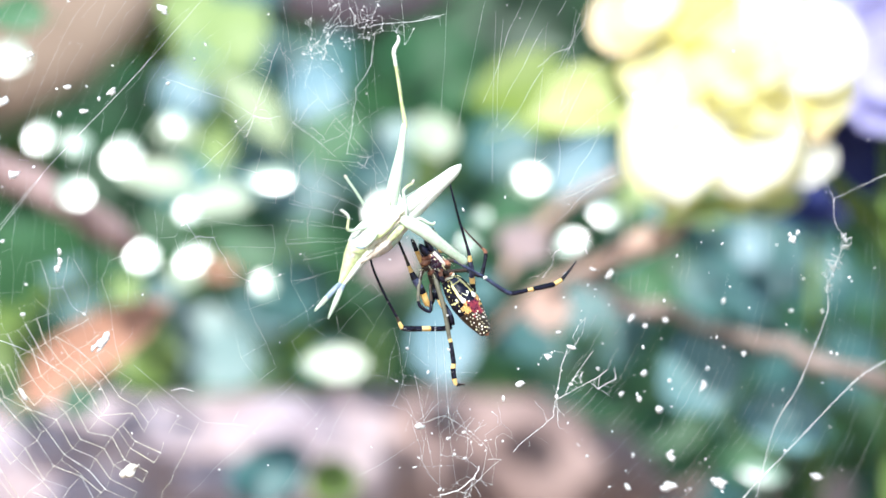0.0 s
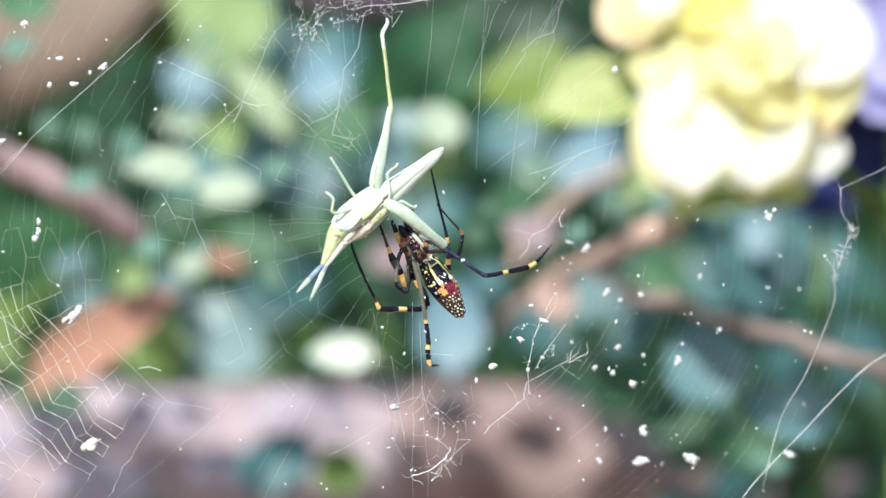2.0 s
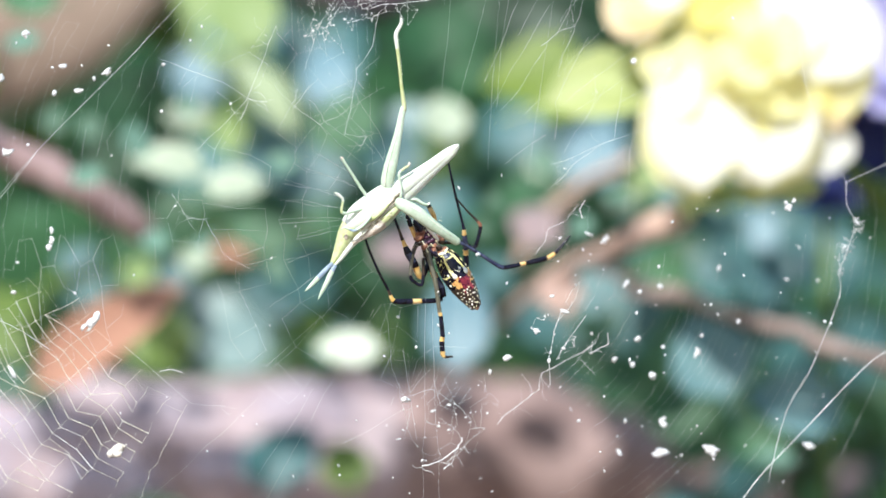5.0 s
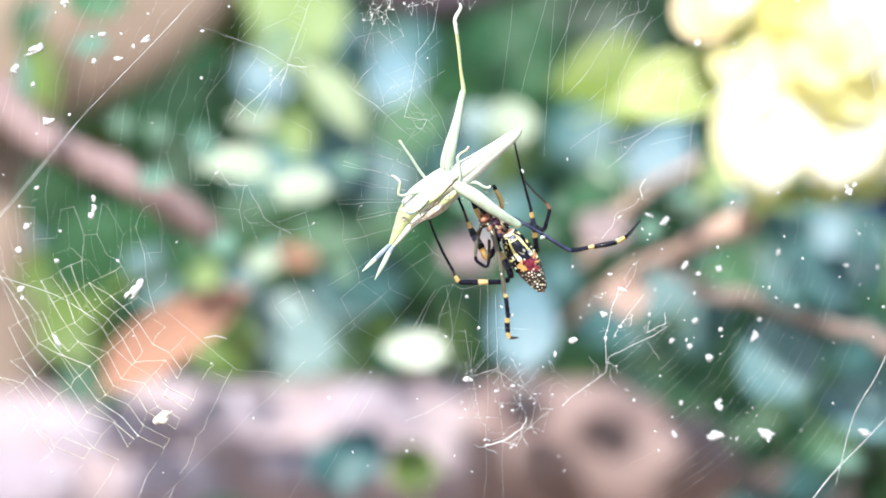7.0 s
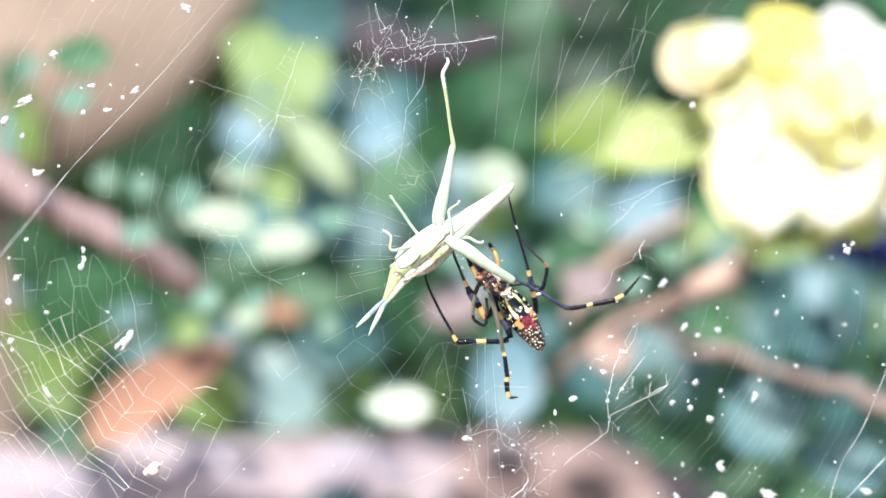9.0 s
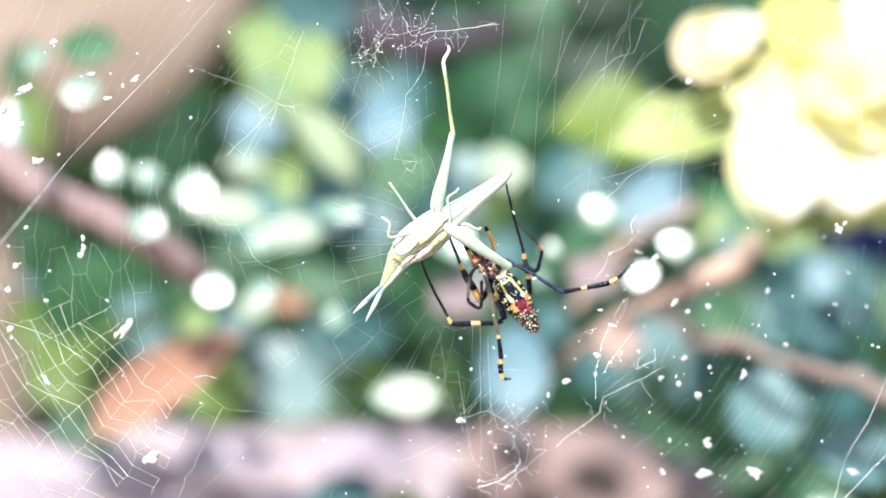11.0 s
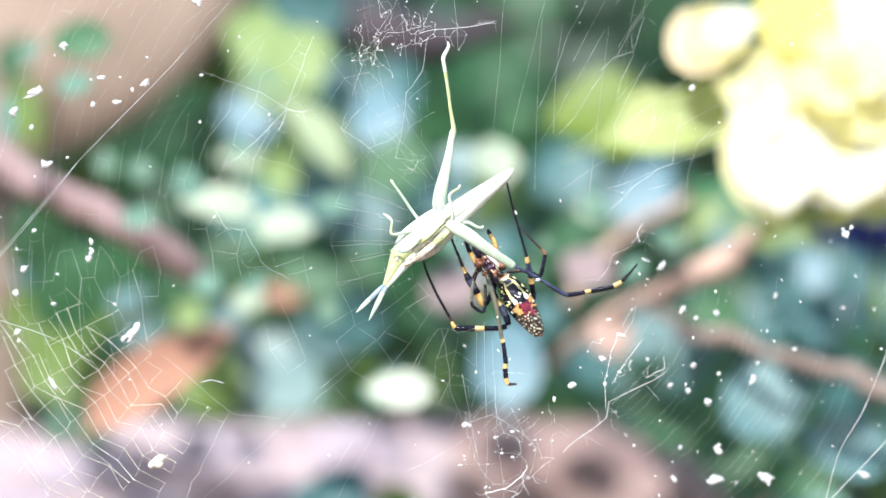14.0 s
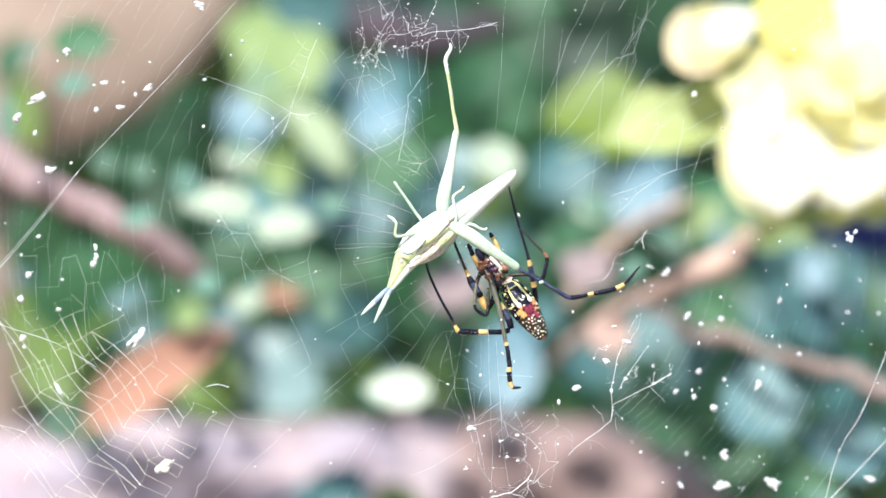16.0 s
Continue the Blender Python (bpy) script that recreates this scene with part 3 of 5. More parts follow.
BLOOM = afar(1490, 130, 0.9)
bloom = flower(BLOOM, (-0.12, -0.85, 0.4), 0.020, [(5, 0.5, 0.2, PETAL, 25)], "pale yellow garden flower in full sunlight", PETAL)
# the whitest petals paint where direct sun washes the yellow out
spread(bloom, [
    (1366, 258, 150, 260, 8, 22, PETAL_SUNLIT, ""), (1342, 190, 92, 130, -10, 20, PETAL_SUNLIT, ""), (1515, 235, 165, 290, -4, 20, PETAL_SUNLIT, ""),
    (1470, 318, 110, 100, 60, 16, PETAL_SUNLIT, ""), (1610, 90, 200, 230, -20, 14, PETAL_SUNLIT, ""), (1525, 60, 150, 230, 10, 18, PETAL_SUNLIT, ""), (1550, 310, 90, 110, 20, 12, PETAL_SUNLIT, ""),
    (1325, 128, 150, 120, 60, 6, PETAL, "pale yellow petal"), (1500, 150, 200, 170, 20, 8, PETAL, "pale yellow petal"), (1590, 300, 130, 120, 20, 10, PETAL_SUNLIT, ""),
    (1505, 190, 130, 190, 70, 26, PETAL, "pale yellow petal"), (1440, 235, 130, 230, 0, 14, PETAL, "pale yellow petal"),
    (1360, 260, 175, 290, 8, 4, PETAL, "pale yellow petal"), (1505, 260, 190, 270, -4, 4, PETAL, "pale yellow petal"), (1435, 120, 130, 200, 0, 6, PETAL, "pale yellow petal"),
    (1600, 150, 200, 240, -15, 2, PETAL, "pale yellow petal"), (1410, 30, 140, 150, 30, 8, PETAL_GOLD, "deep yellow petal"), (1575, 218, 76, 66, 20, 24, PETAL_GOLD, "deep yellow petal"), (1630, 225, 110, 62, 70, 10, PETAL_PEACH, "peach petal")], 0.92)
spread(bloom, [(1480, 372, 80, 76, 160, 0, LEAF_STRAW, "pale green sepal"), (1374, 388, 58, 96, 150, 0, LEAF_STRAW, "pale green sepal"), (1425, 384, 60, 50, 10, 0, LEAF_SAGE, "sage green sepal"), (1556, 372, 80, 60, 20, 0, LEAF_STRAW, "pale green sepal")], 0.93, name="sepal")
BUD = afar(1255, 55, 0.92)
bud = flower(BUD, (-0.1, -0.9, 0.3), 0.009, [(6, 0.6, 0.5, PETAL, 0)], "peach and white half-open flower", PETAL)
spread(bud, [(1240, 68, 135, 150, 30, 2, PETAL_PEACH, "peach petal"), (1262, 58, 120, 120, 10, 10, PETAL, "pale yellow petal"), (1290, 44, 92, 84, 40, 16, PETAL_SUNLIT, ""), (1385, 24, 110, 130, 40, 4, PETAL_GOLD, "deep yellow petal"), (1290, 118, 60, 40, 80, 0, LEAF_SAGE, "sage green sepal")], 0.92)
rows = curve_through([(*(afar(1505, 180, 0.94) - BLOOM), 0.0015), (*(afar(1640, 330, 0.96) - BLOOM), 0.0016), (*(afar(1920, 720, 0.98) - BLOOM), 0.0018), (*(afar(2150, 2200, 1.0) - BLOOM), 0.002), (*(afar(2150, 8830, 1.0) - BLOOM), 0.0024)], 6)
part("stem", loft(bmesh.new(), [Vector(q[:3]) for q in rows], [float(q[3]) for q in rows]), LEAF_OLIVE, bloom)
rows = curve_through([(*(afar(1262, 70, 0.945) - BUD), 0.001), (*(afar(1350, 130, 0.95) - BUD), 0.0011), (*(afar(1540, 290, 0.96) - BUD), 0.0012), (*(afar(1920, 720, 0.98) - BUD), 0.0013)], 6)
part("stem", loft(bmesh.new(), [Vector(q[:3]) for q in rows], [float(q[3]) for q in rows]), LEAF_OLIVE, bud)
for u, v, w, h, spin, nz, away, material in [(1240, 206, 145, 340, -76, 0.5, 0.945, LEAF_STRAW), (1272, 200, 120, 170, -80, 0.5, 0.94, LEAF_STRAW), (1055, 195, 150, 185, 96, 0.6, 1.12, LEAF_LIME), (1120, 235, 90, 150, -70, 0.5, 1.04, LEAF_LIME)]:
    hang_leaf(bud, afar(u, v, away), h * breadth(away), w * breadth(away), (-0.1, -1, nz), spin, material, 0, "leaf", "yellow-green sunlit leaf")
# leaves added in the gaps by the flower, with shade painted as dark green
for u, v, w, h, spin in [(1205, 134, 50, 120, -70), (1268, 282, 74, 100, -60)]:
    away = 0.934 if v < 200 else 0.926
    hang_leaf(shrub, afar(u, v, away), h * breadth(away), w * breadth(away), (0.1, -1, -0.9), spin, FOLIAGE_SHADE, 0, "leaf", "added dark leaf with a gap's shade in its colour")
# a shaded and a lit copy of one flower, told apart by colour
dusk = flower(afar(1556, 290, 1.05), (0.1, -1, -0.2), 0.022, [(6, 1.0, 0.3, PETAL_BLUE_SHADED, 0), (5, 0.7, 0.5, PETAL_BLUE_SHADED, 20)], "blue flower with shade put into its dark petals", PETAL_BLUE_SHADED)
dusk_pale = flower(afar(1690, 150, 1.02), (-0.1, -1, 0.3), 0.020, [(6, 1.0, 0.3, PETAL_LAVENDER, 0), (5, 0.7, 0.5, PETAL_LAVENDER, 20)], "lavender flower with soft light put into its petals", PETAL_LAVENDER)
for fl in (dusk, dusk_pale):
    o = fl.location
    part("stem", loft(bmesh.new(), [Vector((0, 0.006, 0)), Vector((0.004, 0.02, -0.3)), Vector((0.0, 0.03, -o.z))], [0.0015, 0.002, 0.0024]), LEAF_OLIVE, fl)


# ---- the web ----
silk = random.Random(21)


def thread(parent, points, radius, material, name="thread", taut=False):
    """A silk line through the points (u, v, mm), about as thick as given in 0.1 mm; a taut one runs straight from knot to knot, with tiny beads of glue."""
    o = parent.location
    thin = silk.uniform(0.75, 1.1)
    if taut:
        rows = []
        for p, q in zip(points, points[1:]):
            gap = math.hypot(q[0] - p[0], q[1] - p[1]) + 0.01
            marks = [0.0, min(0.3, 2.2 / gap)]
            if silk.random() < 0.5:
                m = silk.uniform(0.3, 0.7)
                marks += [m - 1.5 / gap, m, m + 1.5 / gap]
            marks.append(max(0.7, 1 - 2.2 / gap))
            for k, t in enumerate(marks):
                size = (1.7 if silk.random() < 0.6 else 1.1) if k == 0 else silk.uniform(1.2, 2.0) if k == 3 and len(marks) > 4 else silk.uniform(0.7, 1.0)
                rows.append((p[0] + (q[0] - p[0]) * t, p[1] + (q[1] - p[1]) * t, p[2] + (q[2] - p[2]) * t, size))
        rows.append((*points[-1], 1.4))
        points, sizes = [r[:3] for r in rows], [r[3] for r in rows]
    else:
        if len(points) > 2:
            points = curve_through([(q[0] + silk.gauss(0, 0.4), q[1] + silk.gauss(0, 0.4), q[2]) for q in points], 3)
        sizes = [silk.choice((0.65, 0.8, 0.9, 1.0, 1.0, 1.1, 1.5)) for _ in points]
    pts = [on_web(*q) - o for q in points]
    bm = bmesh.new()
    rings = []
    for i, q in enumerate(pts):
        t = (pts[min(i + 1, len(pts) - 1)] - pts[max(i - 1, 0)]).normalized()
        a = t.cross(Vector((0, 1, 0)))
        a = a.normalized() if a.length > 0.01 else Vector((1, 0, 0))
        b = t.cross(a)
        r = radius * 1e-4 * thin * sizes[i]
        rings.append([bm.verts.new(q + a * r * math.cos(c) + b * r * math.sin(c)) for c in (0, 2.0944, 4.1888)])
    for p, q in zip(rings, rings[1:]):
        for k in range(3):
            bm.faces.new((p[k], p[(k + 1) % 3], q[(k + 1) % 3], q[k]))
    return part(name, bm, material, parent)


webs = {
    "hub": anchor("orb_web", HUB, "torn middle of a spider's orb web with thin silk threads", "spider web", "panels of the orb web"),
    "flank": anchor("orb_web", FLANK, "golden netted panel of a spider's orb web", "spider web", "panels of the orb web"),
    "wing": anchor("orb_web", WING, "fine slanting threads of a spider's orb web", "spider web", "panels of the orb web"),
}


def panel_of(u):
    return "flank" if u < 560 else "wing" if u > 1080 else "hub"


CENTRE = (862.0, 430.0)
spokes = []
angle = 0.0
while angle < 360:
    spokes.append(angle)
    angle += silk.uniform(2.6, 5.0)


def polar(a, r, jitter=0.0):
    return (CENTRE[0] + r * math.cos(radians(a)) + silk.gauss(0, jitter), CENTRE[1] + r * math.sin(radians(a)) + silk.gauss(0, jitter), 0.0)


def inside(u, v):
    return -220 < u < 1760 and -160 < v < 1060


for a in spokes:
    low_left = 138 < a < 172
    start = 130 if 60 < a < 330 else 200
    if low_left or a < 78 or 164 < a < 262 or silk.random() < (0.75 if 95 < a < 164 else 0.42):
        continue
    pieces = {}
    r = start + silk.uniform(0, 260)
    while r < 1150:
        q = polar(a, r, 1.2)
        if inside(q[0], q[1]):
            pieces.setdefault(panel_of(q[0]), []).append(q)
        r += 45
    for key, pts in pieces.items():
        if len(pts) > 1:
            bright = low_left and key == "flank"
            thread(webs[key], pts, 0.62 if bright else silk.uniform(0.12, 0.3), SILK_GOLD if bright else SILK_FAINT)


# the netted panel: slanting spokes fanned out from afar, with the capture threads laid between them like rungs
FAN = (600.0, 345.0)


def on_net(a, r, jitter=0.0):
    """Where the spoke at bearing a crosses the lane of radius r."""
    return (FAN[0] + r * math.cos(radians(a)) + silk.gauss(0, jitter), FAN[1] + r * math.sin(radians(a)) + silk.gauss(0, jitter), silk.gauss(0, 0.12))


def shown(q):
    return inside(q[0], q[1]) and q[1] > 545 and q[0] > 8


bearings = []
a = 116.0
while a < 172:
    bearings.append(a)
    a += silk.uniform(3.7, 5.0)
lanes = []
r = 440.0
while r < 770:
    lanes.append(r)
    r += silk.uniform(15, 25)
ends = {}
for j, a in enumerate(bearings):
    lean = silk.gauss(0, 0.4)
    drift = silk.gauss(0, 5)
    for i, r in enumerate(lanes):
        ends[i, j] = on_net(a + lean + silk.gauss(0, 0.22), r + drift + silk.gauss(0, 4.2))
for j in range(len(bearings) - 1):
    for i in range(len(lanes)):
        p, q = ends[i, j], ends[i, j + 1]
        if silk.random() < 0.13 and i + 1 < len(lanes):
            q = ends[i + 1, j + 1]
        full = 462 < lanes[i] < 745 and 118 < bearings[j] < 162 and p[1] > 596 and p[0] > 26 and p[1] - p[0] > 385
        if shown(p) and (p[1] < 885 or silk.random() < 0.3) and silk.random() < (0.9 if full else 0.4 if bearings[j] > 150 else 0.2):
            thread(webs["flank"], [p, q], (0.88 if full else 0.25) * silk.uniform(0.6, 1.2), SILK_GOLD if silk.random() < 0.75 else SILK, taut=True)
for j, a in enumerate(bearings):
    run = []
    for i in range(len(lanes)):
        if shown(ends[i, j]):
            run.append(ends[i, j])
        if len(run) > 1 and silk.random() < 0.14:
            thread(webs["flank"], run, silk.uniform(0.3, 0.55) if a < 153 else silk.uniform(0.14, 0.3), SILK_GOLD, taut=True)
            run = []
    if len(run) > 1:
        thread(webs["flank"], run, silk.uniform(0.3, 0.55) if a < 153 else silk.uniform(0.14, 0.3), SILK_GOLD, taut=True)


def torn_net(first, last, inner, outer, lane, step, jitter, keep, thick, links=0.8):
    """A net of fine threads round the hub with many-sided cells and gaps."""
    rs, as_ = [], []
    r = inner
    while r < outer:
        rs.append(r)
        r += silk.uniform(0.75, 1.3) * lane
    a = first
    while a < last:
        as_.append(a)
        a += silk.uniform(0.75, 1.3) * step
    grid = [[polar(a, r + lane * (0.12 if (i + j) % 2 else -0.12), jitter) for j, a in enumerate(as_)] for i, r in enumerate(rs)]
    for i, row in enumerate(grid):
        run = []
        for j, q in enumerate(row):
            if run and (silk.random() > keep or panel_of(q[0]) != panel_of(run[0][0]) or not inside(q[0], q[1])):
                if len(run) > 1:
                    thread(webs[panel_of(run[0][0])], run, silk.uniform(0.7, 1.3) * thick, SILK_FAINT, taut=True)
                run = []
            if inside(q[0], q[1]):
                run.append(q)
        if len(run) > 1:
            thread(webs[panel_of(run[0][0])], run, silk.uniform(0.7, 1.3) * thick, SILK_FAINT, taut=True)
    for j in range(len(as_)):
        for i in range(len(rs) - 1):
            p, q = grid[i][j], grid[i + 1][j]
            if (links > 0.9 or (i + j) % 2) and silk.random() < links and inside(p[0], p[1]) and panel_of(p[0]) == panel_of(q[0]):
                thread(webs[panel_of(p[0])], [p, q], silk.uniform(0.7, 1.3) * thick, SILK_FAINT, taut=True)


for a in (163, 171, 178, 186, 193, 201, 209, 218, 227):
    run = [polar(a + silk.gauss(0, 0.3), r, 1.5) for r in range(150, int(silk.uniform(260, 300)), 30)]
    thread(webs["hub"], run, silk.uniform(0.16, 0.28), SILK_FAINT, taut=True)
torn_net(126, 238, 138, 420, 42, 8.2, 3.6, 0.93, 0.15, 0.92)
torn_net(170, 232, 425, 520, 40, 6.0, 6.0, 0.86, 0.2, 0.7)
torn_net(168, 226, 520, 900, 21, 3.6, 3.0, 0.86, 0.10, 0.2)
torn_net(94, 126, 170, 330, 46, 9.0, 4.0, 0.85, 0.15, 0.92)
torn_net(70, 112, 250, 430, 44, 8.0, 7.0, 0.6, 0.17)
torn_net(232, 258, 240, 500, 48, 7.0, 8.0, 0.7, 0.13, 0.5)
torn_net(160, 180, 580, 850, 34, 3.2, 5.0, 0.85, 0.24, 0.9)
r = 235.0
while r < 860:
    for bound in (0, 12, 24, 36, 48):
        first = bound + silk.uniform(-6, 6)
        reach = silk.uniform(6, 16)
        deep = silk.choice((6.0, 9.0, 9.0, 14.0))
        pts = [polar(first + reach * i / 6, r + silk.gauss(0, 1.2)) for i in range(7)]
        pts = [(u, v, deep) for u, v, _ in pts if inside(u, v) and u > 1090]
        if len(pts) > 2 and silk.random() < 0.7:
            thread(webs["wing"], pts, silk.uniform(0.05, 0.11), SILK_FAINT)
    r += silk.uniform(10, 17)
# fine lines up the wing, bent where they meet, with drops of glue
for k in range(10):
    u, v = silk.uniform(1090, 1330), silk.uniform(-40, 330)
    run = [(u, v, 0.0)]
    for _ in range(silk.randint(2, 4)):
        u += silk.uniform(-34, 8)
        v += silk.uniform(22, 70)
        run.append((u, v, silk.gauss(0, 0.5)))
    thread(webs["wing" if run[0][0] > 1080 else "hub"], run, silk.uniform(0.16, 0.32), SILK_FAINT, taut=True)


def fray(points, spread, count, radius, material, seed):
    """Loose silk round a run of points: one main line and many short crossing strands."""
    g = random.Random(seed)
    main = []
    for a, b in zip(points, points[1:]):
        for i in range(3):
            t = i / 3
            main.append((a[0] + (b[0] - a[0]) * t + g.gauss(0, spread * 0.06), a[1] + (b[1] - a[1]) * t + g.gauss(0, spread * 0.06), g.gauss(0, 0.3)))
    main.append((*points[-1], 0.0))
    parent = webs[panel_of(points[0][0])]
    thread(parent, main, radius * 0.72, material, taut=True)
    for _ in range(int(count * 1.35)):
        p = g.choice(main)
        q = [p]
        u, v, deep = p
        d = g.uniform(0, 6.283)
        curl = g.gauss(0, 0.10)
        away = g.choice((0, 0, 0, 1.5, -1.0, 3.0))
        for _ in range(g.randint(3, 8)):
            d += curl + g.gauss(0, 0.22)
            u += math.cos(d) * spread * g.uniform(0.16, 0.5)
            v += math.sin(d) * spread * g.uniform(0.16, 0.5)
            deep += away
            q.append((u, v, deep + g.gauss(0, 0.3)))
        thread(parent, q, radius * g.uniform(0.18, 0.45), material, taut=g.random() < 0.25)


def knotted(middle, spread, count, radius, material, seed, reach=2, deep=0.0):
    """A clump of torn silk: short taut strands from knot to knot, with white nodules."""
    g = random.Random(seed)
    nodes = [(middle[0] + g.gauss(0, spread[0]), middle[1] + g.gauss(0, spread[1]), deep + g.gauss(0, 0.5)) for _ in range(count)]
    parent = webs[panel_of(middle[0])]
    done = set()
    for i, p in enumerate(nodes):
        near = sorted(range(count), key=lambda k: math.hypot(nodes[k][0] - p[0], (nodes[k][1] - p[1]) * 0.8))[1:1 + g.randint(1, reach)]
        for k in near:
            if (k, i) in done or (i, k) in done:
                continue
            done.add((i, k))
            q = nodes[k]
            mid = ((p[0] + q[0]) / 2 + g.gauss(0, 2.5), (p[1] + q[1]) / 2 + g.gauss(0, 2.5), deep)
            thread(parent, [p, mid, q], radius * g.uniform(0.4, 1.0), material, taut=True)
    for p in nodes:
        if g.random() < 0.5:
            bm = bmesh.new()
            size = radius * g.uniform(1.6, 3.2) * 1e-4
            ball(bm, on_web(*p) - parent.location, (size, size * 0.8, size * g.uniform(0.8, 2.0)), Matrix.Rotation(g.uniform(0, 3), 4, "Y"), 8, 6)
            part("nodule", bm, material, parent, "white clot of silk")


# loose tangles of silk
knotted((915, 790), (74, 34), 26, 0.30, SILK_FAINT, 31, 2, 5.0)
for k in range(7):
    u, v = 836 + 14 * k + silk.gauss(0, 3), 752 + 6 * k + silk.gauss(0, 5)
    thread(webs["hub"], [(u, v, 2.0), (u + silk.uniform(14, 22), v - silk.uniform(14, 20), 2.0), (u + silk.uniform(34, 48), v - silk.uniform(32, 44), 5.0)], 0.26, SILK_FAINT, taut=True)
thread(webs["hub"], [(826, 668, 0), (833, 705, 0), (840, 742, 0), (846, 775, 0), (858, 832, 0)], 0.32, SILK_FAINT, taut=True)
thread(webs["hub"], [(884, 722, 0), (892, 748, 0), (900, 772, 0), (926, 782, 0), (932, 806, 0), (918, 822, 0)], 0.4, SILK, taut=True)
knotted((940, 850), (24, 20), 10, 0.7, SILK, 32, 2, 3.0)
knotted((720, 62), (46, 30), 60, 0.42, SILK, 33, 3)
knotted((665, 98), (14, 16), 16, 0.5, SILK, 34, 2)
knotted((1120, 640), (30, 40), 14, 0.5, SILK, 35, 2)
fray([(745, 62), (790, 55), (830, 52), (876, 42)], 15, 9, 0.7, SILK, 1)
fray([(660, 100), (690, 62), (720, 60), (752, 48), (770, 10)], 16, 9, 0.5, SILK, 2)
fray([(628, 170), (650, 95), (700, 20), (720, -40)], 18, 6, 0.35, SILK_FAINT, 3)
fray([(705, 285), (718, 220), (722, 170), (752, 130), (760, 70)], 16, 5, 0.5, SILK_FAINT, 4)
fray([(640, 200), (612, 235), (660, 265), (690, 255), (720, 230)], 16, 4, 0.45, SILK_FAINT, 5)
fray([(725, 300), (738, 305), (745, 290)], 14, 6, 0.6, SILK, 6)
fray([(425, 290), (480, 235), (510, 205), (540, 120), (560, 70)], 20, 8, 0.55, SILK, 7)
fray([(500, 235), (515, 200), (545, 205)], 12, 7, 0.7, SILK, 8)
fray([(830, 755), (880, 740), (930, 770), (960, 800), (945, 850), (915, 875)], 20, 2, 0.45, SILK_FAINT, 9)
fray([(870, 880), (905, 872), (935, 850), (942, 830)], 16, 5, 1.3, SILK, 10)
fray([(790, 590), (800, 640), (806, 700), (830, 756)], 14, 2, 0.3, SILK_FAINT, 11)
fray([(1085, 735), (1082, 690), (1090, 640), (1103, 604), (1118, 608)], 10, 3, 0.75, SILK, 12)
fray([(1095, 690), (1120, 650), (1148, 612)], 8, 1, 0.6, SILK, 13)
fray([(1005, 805), (1050, 770), (1082, 745), (1085, 715), (1150, 685), (1185, 662)], 18, 7, 0.7, SILK, 14)
fray([(1155, 680), (1170, 672), (1188, 662)], 8, 5, 1.2, SILK, 15)
fray([(1065, 500), (1082, 478), (1090, 455), (1120, 440), (1140, 412)], 14, 7, 0.5, SILK, 16)
fray([(1095, 380), (1130, 340), (1195, 300), (1210, 210)], 18, 8, 0.45, SILK_FAINT, 17)
fray([(1140, 440), (1136, 424), (1146, 408)], 5, 2, 0.9, SILK, 18)
thread(webs["flank"], [(-60, 520, 12), (0, 468, 12), (75, 380, 13), (150, 290, 14), (300, 135, 15), (420, 0, 16), (500, -90, 16)], 0.3, SILK_FAINT)
thread(webs["flank"], [(-60, 528, 5), (0, 474, 5), (75, 386, 5), (140, 302, 6)], 0.5, SILK_FAINT)
thread(webs["flank"], [(-60, 548, 12), (0, 575, 12), (100, 608, 13), (170, 650, 14)], 0.8, SILK_FAINT)
fray([(352, 130), (400, 148), (470, 172), (540, 215)], 6, 2, 0.4, SILK_FAINT, 21)
fray([(380, 370), (410, 412), (440, 415), (470, 470), (520, 500)], 26, 9, 0.42, SILK_FAINT, 22)
fray([(365, 685), (385, 680), (405, 686)], 4, 1, 0.8, SILK, 23)
fray([(300, 640), (420, 740), (500, 748)], 10, 2, 0.35, SILK_FAINT, 24)
fray([(1060, 130), (1090, 105), (1120, 95), (1140, 35)], 12, 3, 0.45, SILK_FAINT, 26)
for k in range(13):
    u = silk.choice([silk.uniform(600, 780), silk.uniform(860, 1150), silk.uniform(860, 1150)])
    v = silk.uniform(-60, 60)
    length = silk.uniform(120, 330)
    lean = (CENTRE[0] - u) * 0.12 + silk.gauss(0, 6)
    deep = silk.choice((0, 0, 6, 14, 25, -10))
    thread(webs[panel_of(u)], [(u, v, deep), (u + lean * 0.5 + silk.gauss(0, 3), v + length * 0.5, deep), (u + lean, v + length, deep)], silk.uniform(0.07, 0.15), SILK_FAINT)

# a slack strand that hangs apart from the orb
slack = anchor("loose_strand", on_web(1600, 480), "slack strand of white silk with a frayed knot", "spider web")
for pts, rad in [([(1500, 120), (1525, 262), (1588, 398)], 0.45), ([(1588, 398), (1690, 350), (1800, 290)], 0.45), ([(1588, 398), (1590, 440), (1607, 470), (1596, 500), (1578, 556), (1578, 596), (1552, 666), (1522, 736), (1482, 806), (1450, 930)], 0.7), ([(1405, 960), (1441, 912), (1506, 846), (1621, 726), (1680, 686), (1800, 610)], 0.6)]:
    thread(slack, [(u, v, 0) for u, v in pts], rad, SILK)
for k in range(16):
    t = silk.random()
    u, v = 1612 - 38 * t, 462 + 95 * t
    thread(slack, [(u + silk.gauss(0, 7), v + silk.gauss(0, 7), silk.gauss(0, 1)) for _ in range(5)], 0.45, SILK)


# ---- husks and flakes caught in the web ----
flakes = {"hub": [], "flank": [], "wing": []}


